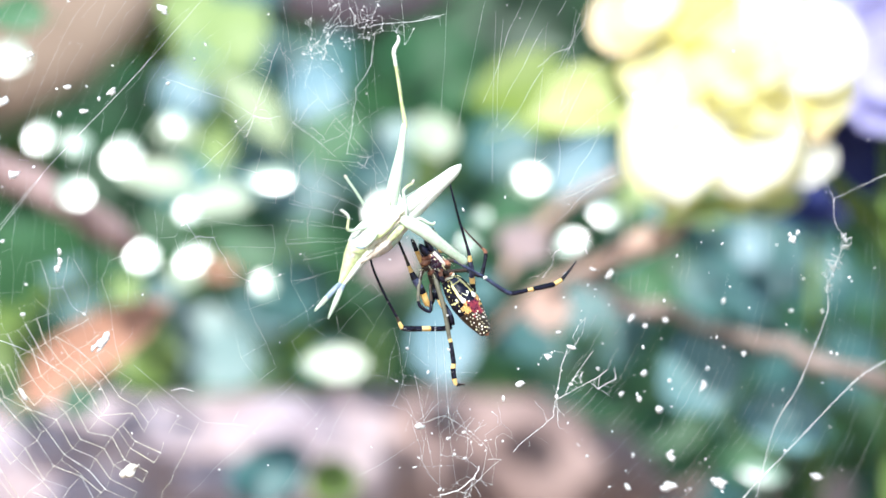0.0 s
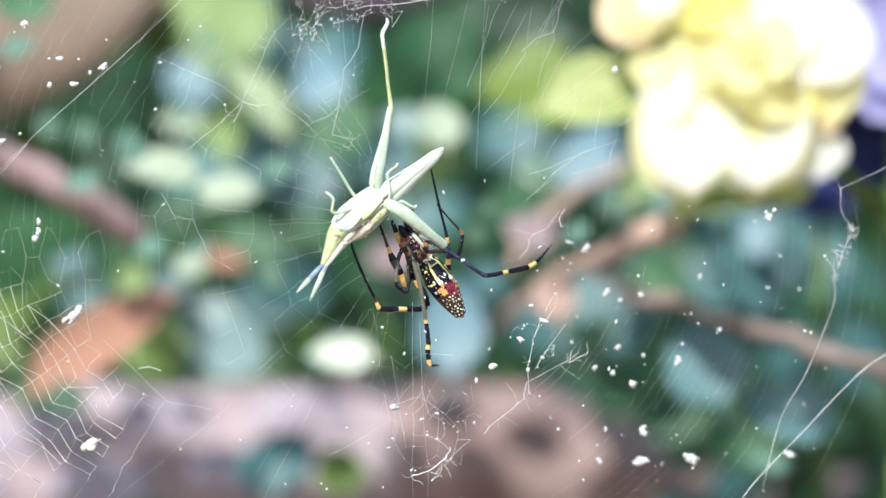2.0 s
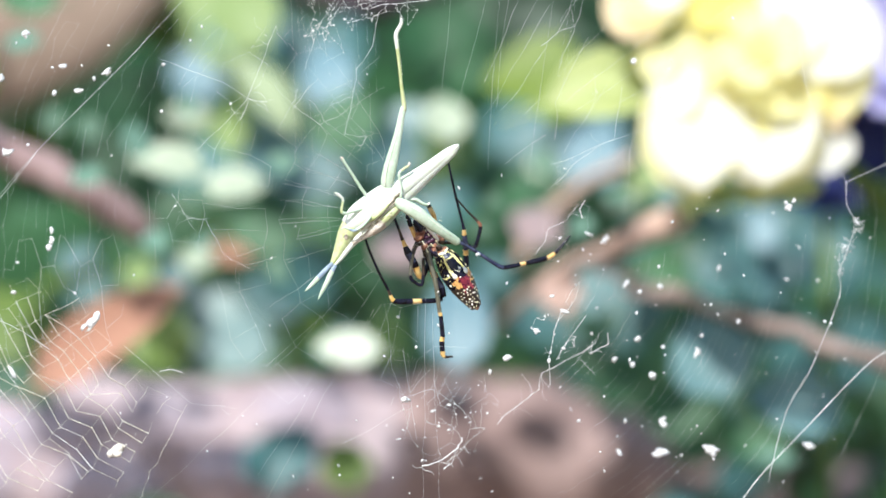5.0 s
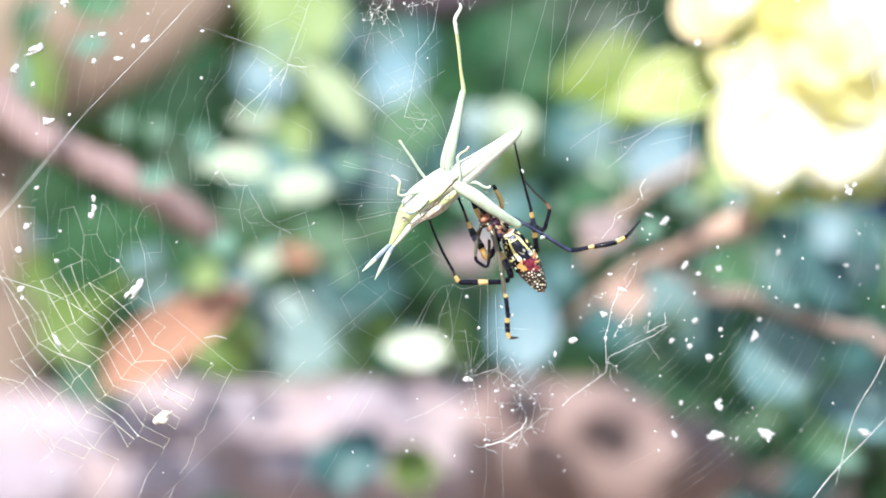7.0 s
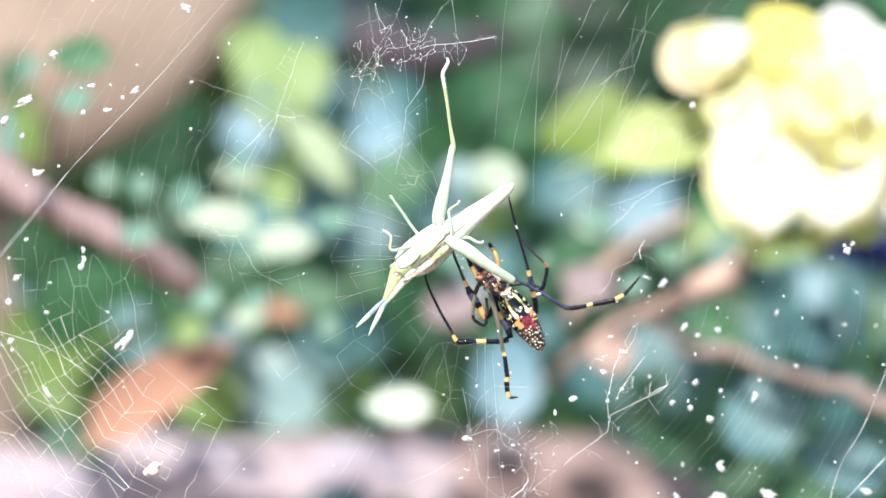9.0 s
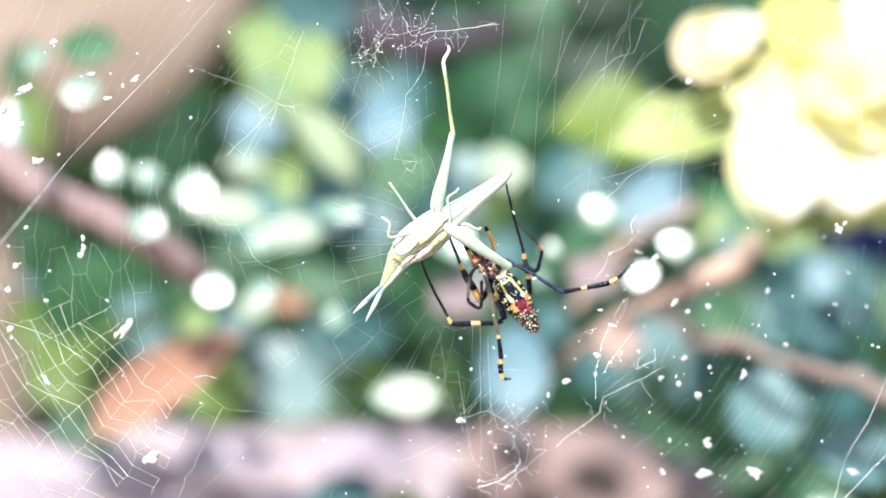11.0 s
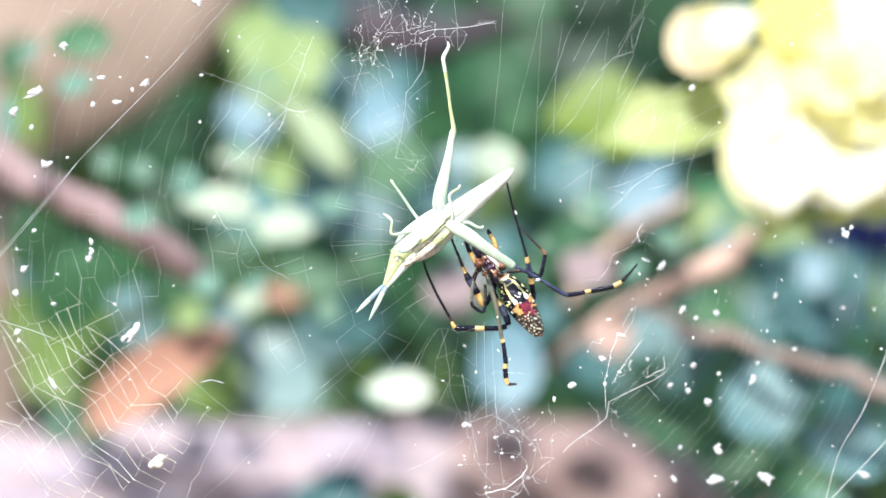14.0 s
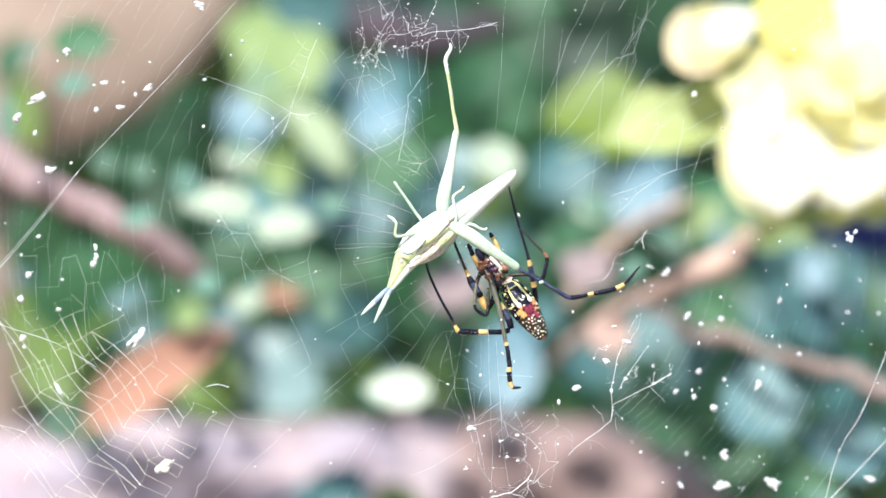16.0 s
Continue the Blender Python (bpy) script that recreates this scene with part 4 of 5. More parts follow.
def flake(u, v, size, seed, stretch=1.0, spin=0.0, material=None, mm=0.0):
    """A crumpled little husk."""
    g = random.Random(seed)
    key = panel_of(u)
    base = {"hub": HUB, "flank": FLANK, "wing": WING}[key]
    bm = bmesh.new()
    turn = Matrix.Rotation(radians(spin), 4, "Y")
    off = Vector((seed * 1.7, seed * 0.9, 3.1))
    for k in range(5 if size > 5 else 1):
        first = len(bm.verts)
        bmesh.ops.create_icosphere(bm, subdivisions=2 if size > 3 else 1, radius=1.0)
        bm.verts.ensure_lookup_table()
        shift = Vector((g.uniform(-0.75, 0.75), g.uniform(-0.4, 0.4), g.uniform(-0.75, 0.75))) if k else Vector()
        grow = g.uniform(0.35, 0.7) if k else 0.75 if size > 5 else 1.0
        squeeze = (g.uniform(0.5, 1.3), 0.6, g.uniform(0.5, 1.3))
        for vert in bm.verts[first:]:
            c = vert.co * grow * (1 + 0.6 * noise.noise(vert.co * 1.8 + off * (k + 1)) + 0.3 * noise.noise(vert.co * 4.5 + off))
            c = Vector((c.x * squeeze[0], c.y * squeeze[1], c.z * squeeze[2])) + shift
            vert.co = on_web(u, v, mm) - base + turn @ Vector((c.x * size * stretch, c.y * size, c.z * size)) * 1e-4
    ob = part("husk" if size > 5 else "speck", bm, material or FLAKE)
    ob.location = base
    tagged(ob, "crumpled white husk stuck in the web" if size > 5 else "tiny white speck of dust on the web", "husk" if size > 5 else "speck", "litter in the web")
    flakes[key].append(ob)


n = 0
for u, v, s, stretch, spin in [(243, 600, 9, 2.2, -50), (250, 590, 6, 1.8, -60), (169, 440, 7, 0.7, 10), (171, 455, 7, 0.8, 20), (165, 467, 5, 1.2, -20), (290, 825, 9, 1.7, -25), (302, 818, 6, 1.2, 0), (280, 833, 5, 1.6, -60), (66, 172, 8, 2.2, -18), (75, 168, 6, 1.0, 0), (28, 211, 8, 0.9, 20), (62, 236, 5, 0.8, 10), (115, 91, 6, 1.3, 10)]:
    n += 1
    flake(u, v, s, n, stretch, spin, FLAKE_CREAM if v > 800 else FLAKE)
for u, v, s, stretch, spin in [(86, 301, 9, 1.2, -30), (352, 12, 8, 1.2, 20), (104, 690, 4, 4.0, 60), (262, 157, 6, 1.3, -40), (213, 190, 6, 1.2, -40), (170, 195, 5, 0.8, 10), (184, 147, 4, 1.3, -10), (240, 168, 4, 1, 0), (40, 600, 6, 0.8, 10), (42, 614, 3, 1, 0), (50, 487, 5, 1, 0), (37, 530, 5, 1.3, 0), (104, 548, 5, 0.9, 0), (212, 548, 3, 1.4, 50)]:
    n += 1
    flake(u, v, s, n, stretch, spin)
for u, v, s, stretch, spin in [(1507, 422, 9, 1.0, 30), (1514, 410, 6, 0.8, -20), (1500, 414, 5, 0.8, 0), (1266, 722, 10, 1.15, 10), (1280, 803, 9, 1.0, 0), (1236, 658, 7, 1.0, -30), (1195, 694, 6, 1.0, 20), (1228, 703, 5, 1, 0), (1276, 565, 6, 0.9, -10), (1217, 560, 6, 1.3, -30), (1240, 574, 5, 1, 0), (1282, 672, 5, 1, 0), (1365, 855, 10, 1.4, 0)]:
    n += 1
    flake(u, v, s * 0.9, n, stretch, spin, mm=0.0 if u > 1490 else 16.0)
for u, v, s, stretch, spin in [(1280, 860, 11, 1.2, 20), (1540, 848, 9, 1.4, 0), (1215, 803, 5, 1, 0), (1205, 859, 6, 1.1, 0), (1380, 532, 6, 0.9, 0), (1342, 682, 6, 1.5, -50), (1350, 652, 4, 1, 0), (1500, 553, 5, 1, 0), (1555, 555, 5, 1, 0), (1415, 627, 5, 1, 0), (1178, 482, 7, 1.2, -20), (1150, 472, 4, 1.6, 20), (1228, 167, 5, 1.2, 0)]:
    n += 1
    flake(u, v, s * 0.9, n, stretch, spin, mm=18.0)
for u, v, s, stretch, spin in [(1087, 578, 4, 1, 0), (1073, 640, 6, 1.2, 0), (1020, 687, 5, 1.2, -30), (910, 641, 3, 1, 0), (958, 500, 4, 1.3, -20), (989, 712, 4, 1, 0), (1014, 552, 3, 1, 0), (1082, 692, 4, 1, 0), (1110, 605, 5, 1.6, 20), (362, 141, 4, 1, 0), (360, 224, 3, 1, 0), (792, 680, 3, 1.2, 0), (834, 758, 6, 1.3, 20), (850, 665, 3, 1.6, 0)]:
    n += 1
    flake(u, v, s, n, stretch, spin)
for k in range(26):
    n += 1
    flake(silk.gauss(905, 50), silk.gauss(800, 40), silk.uniform(1.2, 2.8), n, silk.uniform(0.7, 2.0), silk.uniform(0, 180))
for k in range(170):
    n += 1
    flake(silk.uniform(-100, 1650) if k < 120 else silk.uniform(1080, 1600), silk.uniform(-40, 960) if k < 120 else silk.uniform(460, 900), silk.uniform(1.2, 2.8), n, silk.uniform(0.7, 1.6), silk.uniform(0, 180), mm=silk.choice((0, 0, 0, 8, 16)))


# ---- the spider ----
spider = anchor("spider", HUB, "black orb-weaver spider with yellow bands and a red-tipped abdomen", "spider")
LEG = [CHITIN, ORANGE, CHITIN_BROWN, STEEL, CHITIN_OLIVE, CREAM, CHITIN_RED]


bristly = random.Random(17)


def leg(knots, label=""):
    """A jointed leg with short stiff bristles."""
    ob = limb("leg", knots, spider, HUB, LEG, label, sides=12, steps=4)
    bm = bmesh.new()
    for a, b in zip(knots, knots[1:]):
        for _ in range(max(2, int(math.hypot(b[0] - a[0], b[1] - a[1]) / 3))):
            t = bristly.random()
            p = [x + (y - x) * t for x, y in zip(a[:4], b[:4])]
            c = bristly.uniform(0, 6.283)
            out = Vector((math.cos(c), bristly.uniform(-0.6, 0.2), math.sin(c))).normalized()
            along = (on_web(b[0], b[1], b[2]) - on_web(a[0], a[1], a[2])).normalized()
            foot = on_web(*p[:3]) - HUB + out * p[3] * 0.8e-4
            loft(bm, [foot, foot + (out - along * 0.7) * bristly.uniform(1.6, 3.4) * 1e-4], [0.28e-4, 0.1e-4], None, 3)
    tagged(part("bristles", bm, CHITIN, ob), kind="stuff")
    return ob


# rows: u, v, mm behind the web, half-width, slot of the stretch that follows
leg([(786, 352, 4, 1.6, 0), (803, 425, 4, 2.2, 0), (816, 458, 4, 2.5, 2), (824, 478, 4, 3.0, 1), (829, 489, 4, 4.2, 0), (835, 501, 4, 6.8, 3), (845, 517, 4, 6.6, 0), (850, 525, 4.3, 6.4, 1), (863, 546, 5, 5.2, 0), (880, 510, 6, 5, 2), (872, 488, 6, 5, 2)])
leg([(753, 461, 4, 1.8, 0), (760, 487, 4, 2.2, 0), (780, 530, 4, 2.4, 0), (801, 567, 4, 2.6, 2), (805, 576, 4, 3.0, 1), (811, 586, 4, 4.2, 0), (822, 588, 4, 5.2, 0), (846, 588, 4, 4.8, 1), (862, 588, 4.2, 4.6, 0), (885, 588, 4.4, 4.6, 0), (901, 585, 4.8, 5, 0)])
leg([(905, 582, 5.2, 5.5, 0), (900, 565, 5.2, 6.5, 3), (890, 548, 5.4, 6, 1), (883, 536, 5.6, 5.5, 0), (872, 510, 6, 5, 2), (866, 488, 6.4, 5, 2)], "dark thigh of a folded leg")
leg([(868, 492, 3.2, 4, 4), (876, 520, 2.6, 4.4, 4), (885, 552, 2.4, 4.2, 4), (890, 578, 2.4, 3.8, 4), (895, 606, 2.4, 3.6, 1), (897, 612, 2.4, 3.6, 0), (901, 640, 2.4, 4.2, 0), (902, 650, 2.4, 4.2, 1), (901, 658, 2.4, 4.6, 0), (903, 676, 2.4, 4.4, 1), (907, 686, 2.4, 3.2, 2), (922, 686, 2.4, 1.2, 2)])
leg([(852, 480, 4, 4, 2), (843, 503, 3.6, 3.6, 4), (840, 540, 3.4, 3, 0), (846, 551, 3.4, 3.2, 0), (861, 558, 3.4, 3, 0), (864, 540, 3.6, 3, 2), (863, 510, 4, 2.6, 2)])
leg([(899, 325, 4, 1.6, 0), (909, 365, 4, 2.0, 0), (919, 402, 4, 2.2, 0), (933, 448, 4, 2.6, 0), (936, 460, 4, 3.4, 1), (938, 470, 4.4, 4.4, 3), (942, 488, 5, 5, 3), (943, 497, 5.6, 5, 1), (945, 508, 6.2, 5, 0), (946, 540, 7, 5, 0), (915, 520, 7.5, 4.5, 0), (890, 490, 7, 4, 0)])
leg([(918, 402, 5, 1.4, 2), (940, 426, 5, 1.6, 2), (962, 447, 5, 2.2, 6), (968, 456, 5, 3.4, 0), (965, 476, 5, 3.4, 0), (958, 495, 5.4, 4, 0), (935, 486, 6.4, 3.4, 2), (900, 488, 7, 3.4, 2)])
leg([(880, 470, 4, 4, 2), (905, 470, 3, 3.2, 3), (930, 483, 2.6, 2.9, 3), (960, 499, 2.4, 3.2, 3), (990, 518, 2.4, 3.7, 3), (1010, 527, 2.4, 4.2, 0), (1040, 522, 2.4, 3.6, 1), (1050, 520, 2.4, 3.8, 0), (1070, 516, 2.4, 4.8, 0), (1090, 511, 2.4, 4.5, 1), (1104, 503, 2.4, 3.6, 0), (1120, 486, 2.4, 2.2, 0), (1132, 471, 2.4, 1.2, 0)])
limb("palp", [(828, 432, 3, 2.5, 0), (832, 440, 3, 4, 0), (837, 452, 3, 4.2, 1), (846, 470, 3.6, 4.2, 1), (852, 480, 4, 4, 1)], spider, HUB, LEG)
limb("palp", [(867, 412, 4, 2.5, 0), (871, 420, 4, 4, 1), (880, 436, 4, 4.2, 1), (884, 455, 4.6, 4, 1)], spider, HUB, LEG)

axis = (on_web(960, 594, 2) - on_web(893, 494, 4)).normalized()
side = axis.cross(Vector((0, 1, 0))).normalized()
belly = axis.cross(side).normalized()
if belly.y > 0:
    belly = -belly
AB = on_web(893, 494, 4) - HUB
LONG = (on_web(962, 598, 3) - on_web(893, 494, 4)).length


def girth(t):
    return 1e-4 * (25.5 * math.sin(math.pi * min(1.0, 0.05 + 0.87 * t ** 0.88)) ** 0.55 * (1 - 0.40 * max(0, t - 0.45) ** 1.15))


def on_abdomen(t, w, lift=0.0):
    """A point on the side that shows: t along, w across from -1 to 1."""
    r = girth(t) + lift
    return AB + axis * (LONG * t) + side * (r * w) + belly * (r * math.sqrt(max(0, 1 - w * w)))


def near_line(t, w, knots, half):
    """Whether t, w lies within half of the line through the knots (t, w)."""
    for (t0, w0), (t1, w1) in zip(knots, knots[1:]):
        if t0 <= t <= t1 and abs(w - (w0 + (w1 - w0) * (t - t0) / (t1 - t0))) < half:
            return True
    return False


def marking(t, w, front):
    """The slot of the abdomen's colour at t along and w across."""
    n = noise.noise(Vector((t * 14, w * 3.5, 2.0)))
    if t < 0.035:
        return 4
    if not front:
        return 6 if t > 0.68 else 0
    if t < 0.10:
        return 5 if 0.055 < t + 0.05 * abs(w - 0.15) < 0.088 else 1 if noise.noise(Vector((t * 40, w * 9, 7.0))) > 0.25 else 0
    if t < 0.155 and abs(w - 0.2) < 0.34:
        return 7
    if near_line(t, w, [(0.10, -0.12), (0.14, -0.26), (0.28, -0.30), (0.40, -0.24)], 0.085 + 0.05 * max(0, t - 0.28) * 8):
        return 1
    if near_line(t, w, [(0.10, 0.52), (0.15, 0.66), (0.28, 0.66), (0.39, 0.70)], 0.08):
        return 1
    if 0.13 < t < 0.17 and -0.3 < w < 0.7:
        return 1
    if near_line(t, w, [(0.33, 0.04), (0.40, 0.22)], 0.028) or near_line(t, w, [(0.33, 0.44), (0.40, 0.26)], 0.028):
        return 5
    if t < 0.46 and (w < -0.5 or w > 0.86) and noise.noise(Vector((t * 24, w * 7, 5.0))) > 0.24:
        return 1
    if 0.475 + 0.06 * n < t < 0.70 + 0.1 * n:
        mid = w - 0.3
        if abs(mid) < 0.42 + 0.25 * n:
            return 2 if noise.noise(Vector((t * 30, w * 8, 9.0))) > -0.22 else 8
        if abs(mid) < 0.95 and t < 0.62 and noise.noise(Vector((t * 20, w * 6, 1.0))) > -0.25:
            return 3 if noise.noise(Vector((t * 34, w * 9, 4.0))) > 0.0 else 9
    if t >= 0.60:
        return 6
    return 0


bm = bmesh.new()
rings = []
ALONG, AROUND = 110, 96
for i in range(ALONG + 1):
    t = i / ALONG
    r = max(girth(t), 1e-5) * (0.55 if i in (0, ALONG) else 1)
    rings.append([bm.verts.new(AB + axis * (LONG * t) + side * (r * math.cos(2 * math.pi * k / AROUND)) + belly * (r * math.sin(2 * math.pi * k / AROUND))) for k in range(AROUND)])
for i in range(ALONG):
    for k in range(AROUND):
        f = bm.faces.new((rings[i][k], rings[i][(k + 1) % AROUND], rings[i + 1][(k + 1) % AROUND], rings[i + 1][k]))
        c = 2 * math.pi * (k + 0.5) / AROUND
        f.material_index = marking((i + 0.5) / ALONG, math.cos(c), math.sin(c) > 0)
bm.faces.new(rings[0][::-1])
bm.faces.new(rings[-1])
abdomen = part("abdomen", bm, [CHITIN, YELLOW, RED, FLAME, CHITIN_RED, CREAM, CHITIN_BROWN, STEEL, CHITIN_PLUM, ORANGE], spider, "black abdomen with yellow stripes, crimson patch and pale dots")
dots = random.Random(5)


def spot(t, w, size, material):
    bm = bmesh.new()
    q = on_abdomen(t, w)
    out = (side * w + belly * math.sqrt(max(0, 1 - w * w))).normalized()
    ball(bm, q, (size * 1e-4 * dots.uniform(0.8, 1.3), size * 1e-4 * dots.uniform(0.8, 1.3), size * 0.4e-4), out.to_track_quat("Z", "Y").to_matrix().to_4x4(), 8, 6)
    ob = part("spot", bm, material, abdomen)
    return ob


for t, w, s in [(0.43, -0.20, 4.2), (0.44, 0.68, 4.6), (0.36, 0.41, 2.4), (0.37, -0.58, 2.6), (0.40, -0.22, 3.0), (0.41, 0.70, 3.2), (0.47, 0.10, 1.8), (0.52, -0.80, 2.6), (0.54, 0.93, 2.6)]:
    spot(t, w, s, WHITE_MARK)
for i in range(7):
    t = 0.665 + 0.049 * i
    count = 6 - i // 3
    for k in range(count):
        spot(t + dots.gauss(0, 0.009), -0.84 + 1.72 * (k + 0.5 * (i % 2)) / (count - 0.5) + dots.gauss(0, 0.05), dots.uniform(1.0, 1.9), CREAM if (i + k) % 3 else WHITE_MARK)
part("spinneret", ball(bmesh.new(), on_abdomen(0.99, 0.0) - belly * 6e-4, (5e-4, 5e-4, 5e-4), None, 10, 8), CHITIN_RED, spider)

tilt = Matrix((side, axis, belly)).transposed().to_4x4()
bm = ball(bmesh.new(), on_web(869, 471, 4.2) - HUB, (19e-4, 31e-4, 14e-4), tilt, 26, 18)
for vert in bm.verts:
    vert.co += vert.co.normalized() * 0.6e-4 * noise.noise(vert.co * 1800)
part("cephalothorax", bm, HAIR, spider, "dark thorax with silvery hair")
for du, dv, w in ((-1, 1, 6.4), (9, -6, 5.6)):
    part("fang_base", ball(bmesh.new(), on_web(850 + du, 450 + dv, 2.6) - HUB, (w * 1e-4, 13e-4, 7e-4), tilt, 18, 14), CHITIN, spider, "glossy black fang base")
for u, v, s in ((842, 445, 1.5), (858, 438, 1.3), (866, 446, 1.2)):
    part("eye", ball(bmesh.new(), on_web(u, v, 2.3) - HUB, (s * 1e-4,) * 3, None, 10, 8), CHITIN, spider, "tiny glossy eye")
limb("side_band", [(862, 450, 2.9, 1.6, 0), (868, 456, 2.5, 3.2, 0), (877, 465, 2.4, 3.4, 0), (886, 475, 2.6, 2.8, 0), (890, 481, 3.0, 1.2, 0)], spider, HUB, [WHITE_MARK], "ivory band along the thorax", sides=10, squash=0.6)
for u, v, w, slot in [(868, 462, 5.0, 1), (873, 469, 5.2, 1), (878, 477, 5.0, 1), (881, 487, 4.6, 2), (866, 472, 4.2, 1), (871, 481, 4.2, 1)]:
    part("breast_plate", ball(bmesh.new(), on_web(u, v, 2.75) - HUB, (w * 1.15e-4, w * 0.8e-4, w * 0.6e-4), tilt, 16, 12), CHITIN_PLUM if slot == 1 else CHITIN_RED, spider, "purplish black plate of the thorax" if slot == 1 else "rosy brown plate of the thorax")
HIP = [CHITIN_RED, CHITIN_BROWN, HAIR]
for u, v, du, dv, w, slot in [(864, 462, -18, 5, 5.5, 0), (860, 470, -14, 6, 6, 0), (860, 478, -10, 8, 5, 1), (868, 486, -8, 6, 5, 0), (880, 488, 2, 12, 4.5, 0), (884, 470, 14, 8, 6, 0), (884, 476, 14, 6, 5, 1), (884, 486, 12, 10, 5, 1), (878, 494, 8, 12, 5, 2)]:
    limb("hip_joint", [(u, v, 3.4, w * 0.8, slot), (u + du * 0.5, v + dv * 0.5, 3.0, w, slot), (u + du * 0.8, v + dv * 0.8, 3.2, w * 0.9, slot), (u + du, v + dv, 3.6, w * 0.5, slot)], spider, HUB, HIP, sides=10)
for u, v, du, dv in [(862, 458, 16, 17), (878, 470, 12, 16), (858, 478, 8, 10), (872, 480, 12, 12), (884, 462, 8, 8), (866, 492, 6, 10)]:
    part("pale_line", loft(bmesh.new(), [on_web(u, v, 2.7) - HUB, on_web(u + du * 0.5, v + dv * 0.6, 2.6) - HUB, on_web(u + du, v + dv, 2.8) - HUB], [0.7e-4, 1.1e-4, 0.6e-4]), CREAM, spider)
g = random.Random(3)
bm = bmesh.new()
for _ in range(110):
    u, v = 869 + g.gauss(0, 12), 471 + g.gauss(0, 15)
    a = on_web(u, v, 3.2) - HUB
    loft(bm, [a, a + Vector((g.gauss(0, 4), -6, g.gauss(0, 4))) * 1e-4], [0.35e-4, 0.12e-4], None, 3)
tagged(part("hair", bm, CREAM, spider), kind="stuff")

# ---- the grasshopper ----
hopper = anchor("grasshopper", HUB, "pale green cone-headed grasshopper caught in the web", "grasshopper")
SKIN = [HOPPER_WHITE, HOPPER_GREEN, HOPPER_LIME, HOPPER_TAN, HOPPER_BLUE, HOPPER_DARK]


def body_piece(name, rows, materials, label="", sides=22, steps=6, parent=None):
    """rows: u, v, mm, half-width, half-depth."""
    c = curve_through([(*(on_web(a, b, m) - HUB), w * 1e-4, d * 1e-4) for a, b, m, w, d in rows], steps)
    bm = loft(bmesh.new(), [Vector(q[:3]) for q in c], [max(float(q[3]), 2e-5) for q in c], [max(float(q[4]), 2e-5) for q in c], sides)
    return part(name, bm, materials, parent or hopper, label)


body_piece("abdomen", [(762, 430, -1, 19, 19), (790, 408, -1, 22, 20), (815, 386, -1, 19.5, 18), (845, 360, -1, 16.5, 16), (875, 335, -1, 13, 12), (897, 317, -1, 10.5, 9), (909, 307, -1, 6, 5), (913, 304, -1, 2.5, 2.5)], HOPPER_WHITE, "pale whitish green abdomen")
body_piece("wing", [(750, 420, -2.0, 10, 8), (775, 401, -2.1, 16, 11), (805, 379, -2.1, 16, 11), (840, 355, -1.9, 13, 9), (875, 330, -1.6, 9.5, 7), (902, 310, -1.3, 6, 5), (913, 303, -1.2, 2.5, 2)], HOPPER_WHITE, "folded pale wing")
body_piece("thorax", [(714, 446, -1, 15, 16), (733, 432, -1.2, 24, 22), (757, 413, -1.3, 25, 25), (782, 394, -1.2, 23, 24), (802, 382, -1, 18, 20)], HOPPER_WHITE, "pale saddle-shaped thorax")
body_piece("head", [(744, 428, -1, 14, 15), (727, 441, -1, 19, 18), (714, 458, -1.2, 16.5, 16), (704, 479, -1.4, 11.5, 12), (694, 500, -1.6, 7, 8), (686, 514, -1.8, 3, 3)], HOPPER_LIME, "slanting conical yellow-green head")
body_piece("cheek", [(758, 450, -1.8, 5, 4), (738, 459, -1.8, 9, 7), (719, 478, -1.8, 7.5, 7), (703, 500, -2.0, 4.6, 5), (690, 516, -2.0, 2, 2)], HOPPER_WHITE, "pale stripe below the eye")
part("eye", ball(bmesh.new(), on_web(710, 462, -2.7) - HUB, (3.6e-4, 2.4e-4, 5.4e-4), None, 14, 10), HOPPER_TAN, hopper, "oval tan eye")
limb("antenna", [(690, 508, -2, 3, 4), (680, 517, -2.2, 4.2, 4), (662, 535, -2.4, 4.4, 1), (648, 549, -2.6, 3, 1), (639, 558, -2.6, 0.8, 1)], hopper, HUB, SKIN, "blue-grey blade-like antenna", squash=0.4)
limb("antenna", [(693, 512, -3, 3, 4), (686, 522, -3.2, 4.2, 1), (677, 541, -3.4, 4.4, 1), (669, 557, -3.4, 3, 1), (662, 572, -3.4, 0.8, 1)], hopper, HUB, SKIN, "blue-grey blade-like antenna", squash=0.4)
limb("side_stripe", [(722, 474, -2.8, 2, 3), (745, 460, -3.2, 5, 3), (764, 445, -3.4, 6, 3), (785, 427, -3.2, 5, 3), (806, 408, -2.8, 3, 3), (822, 396, -2.2, 1, 3)], hopper, HUB, SKIN, "mottled tan stripe along the flank", squash=0.35)
limb("wing_edge", [(736, 448, -3.6, 0.8, 5), (753, 430, -3.95, 1.6, 5), (776, 410, -3.8, 2.2, 3), (794, 394, -3.6, 2.2, 5), (807, 382, -3.2, 0.8, 5)], hopper, HUB, SKIN, "dark dotted edge of the wing", squash=0.5)
limb("wing_edge", [(748, 446, -3.7, 0.6, 5), (770, 425, -3.9, 1.1, 5), (790, 406, -3.6, 1.2, 3), (806, 391, -3.2, 0.6, 5)], hopper, HUB, SKIN, "thin dark line under the wing", squash=0.5)
limb("belly_plate", [(735, 466, -1.2, 4, 0), (757, 456, -1.4, 8, 3), (780, 442, -1.2, 8, 1), (800, 422, -1.0, 7, 1), (815, 402, -0.8, 5, 1)], hopper, HUB, SKIN, "green and tan underside")


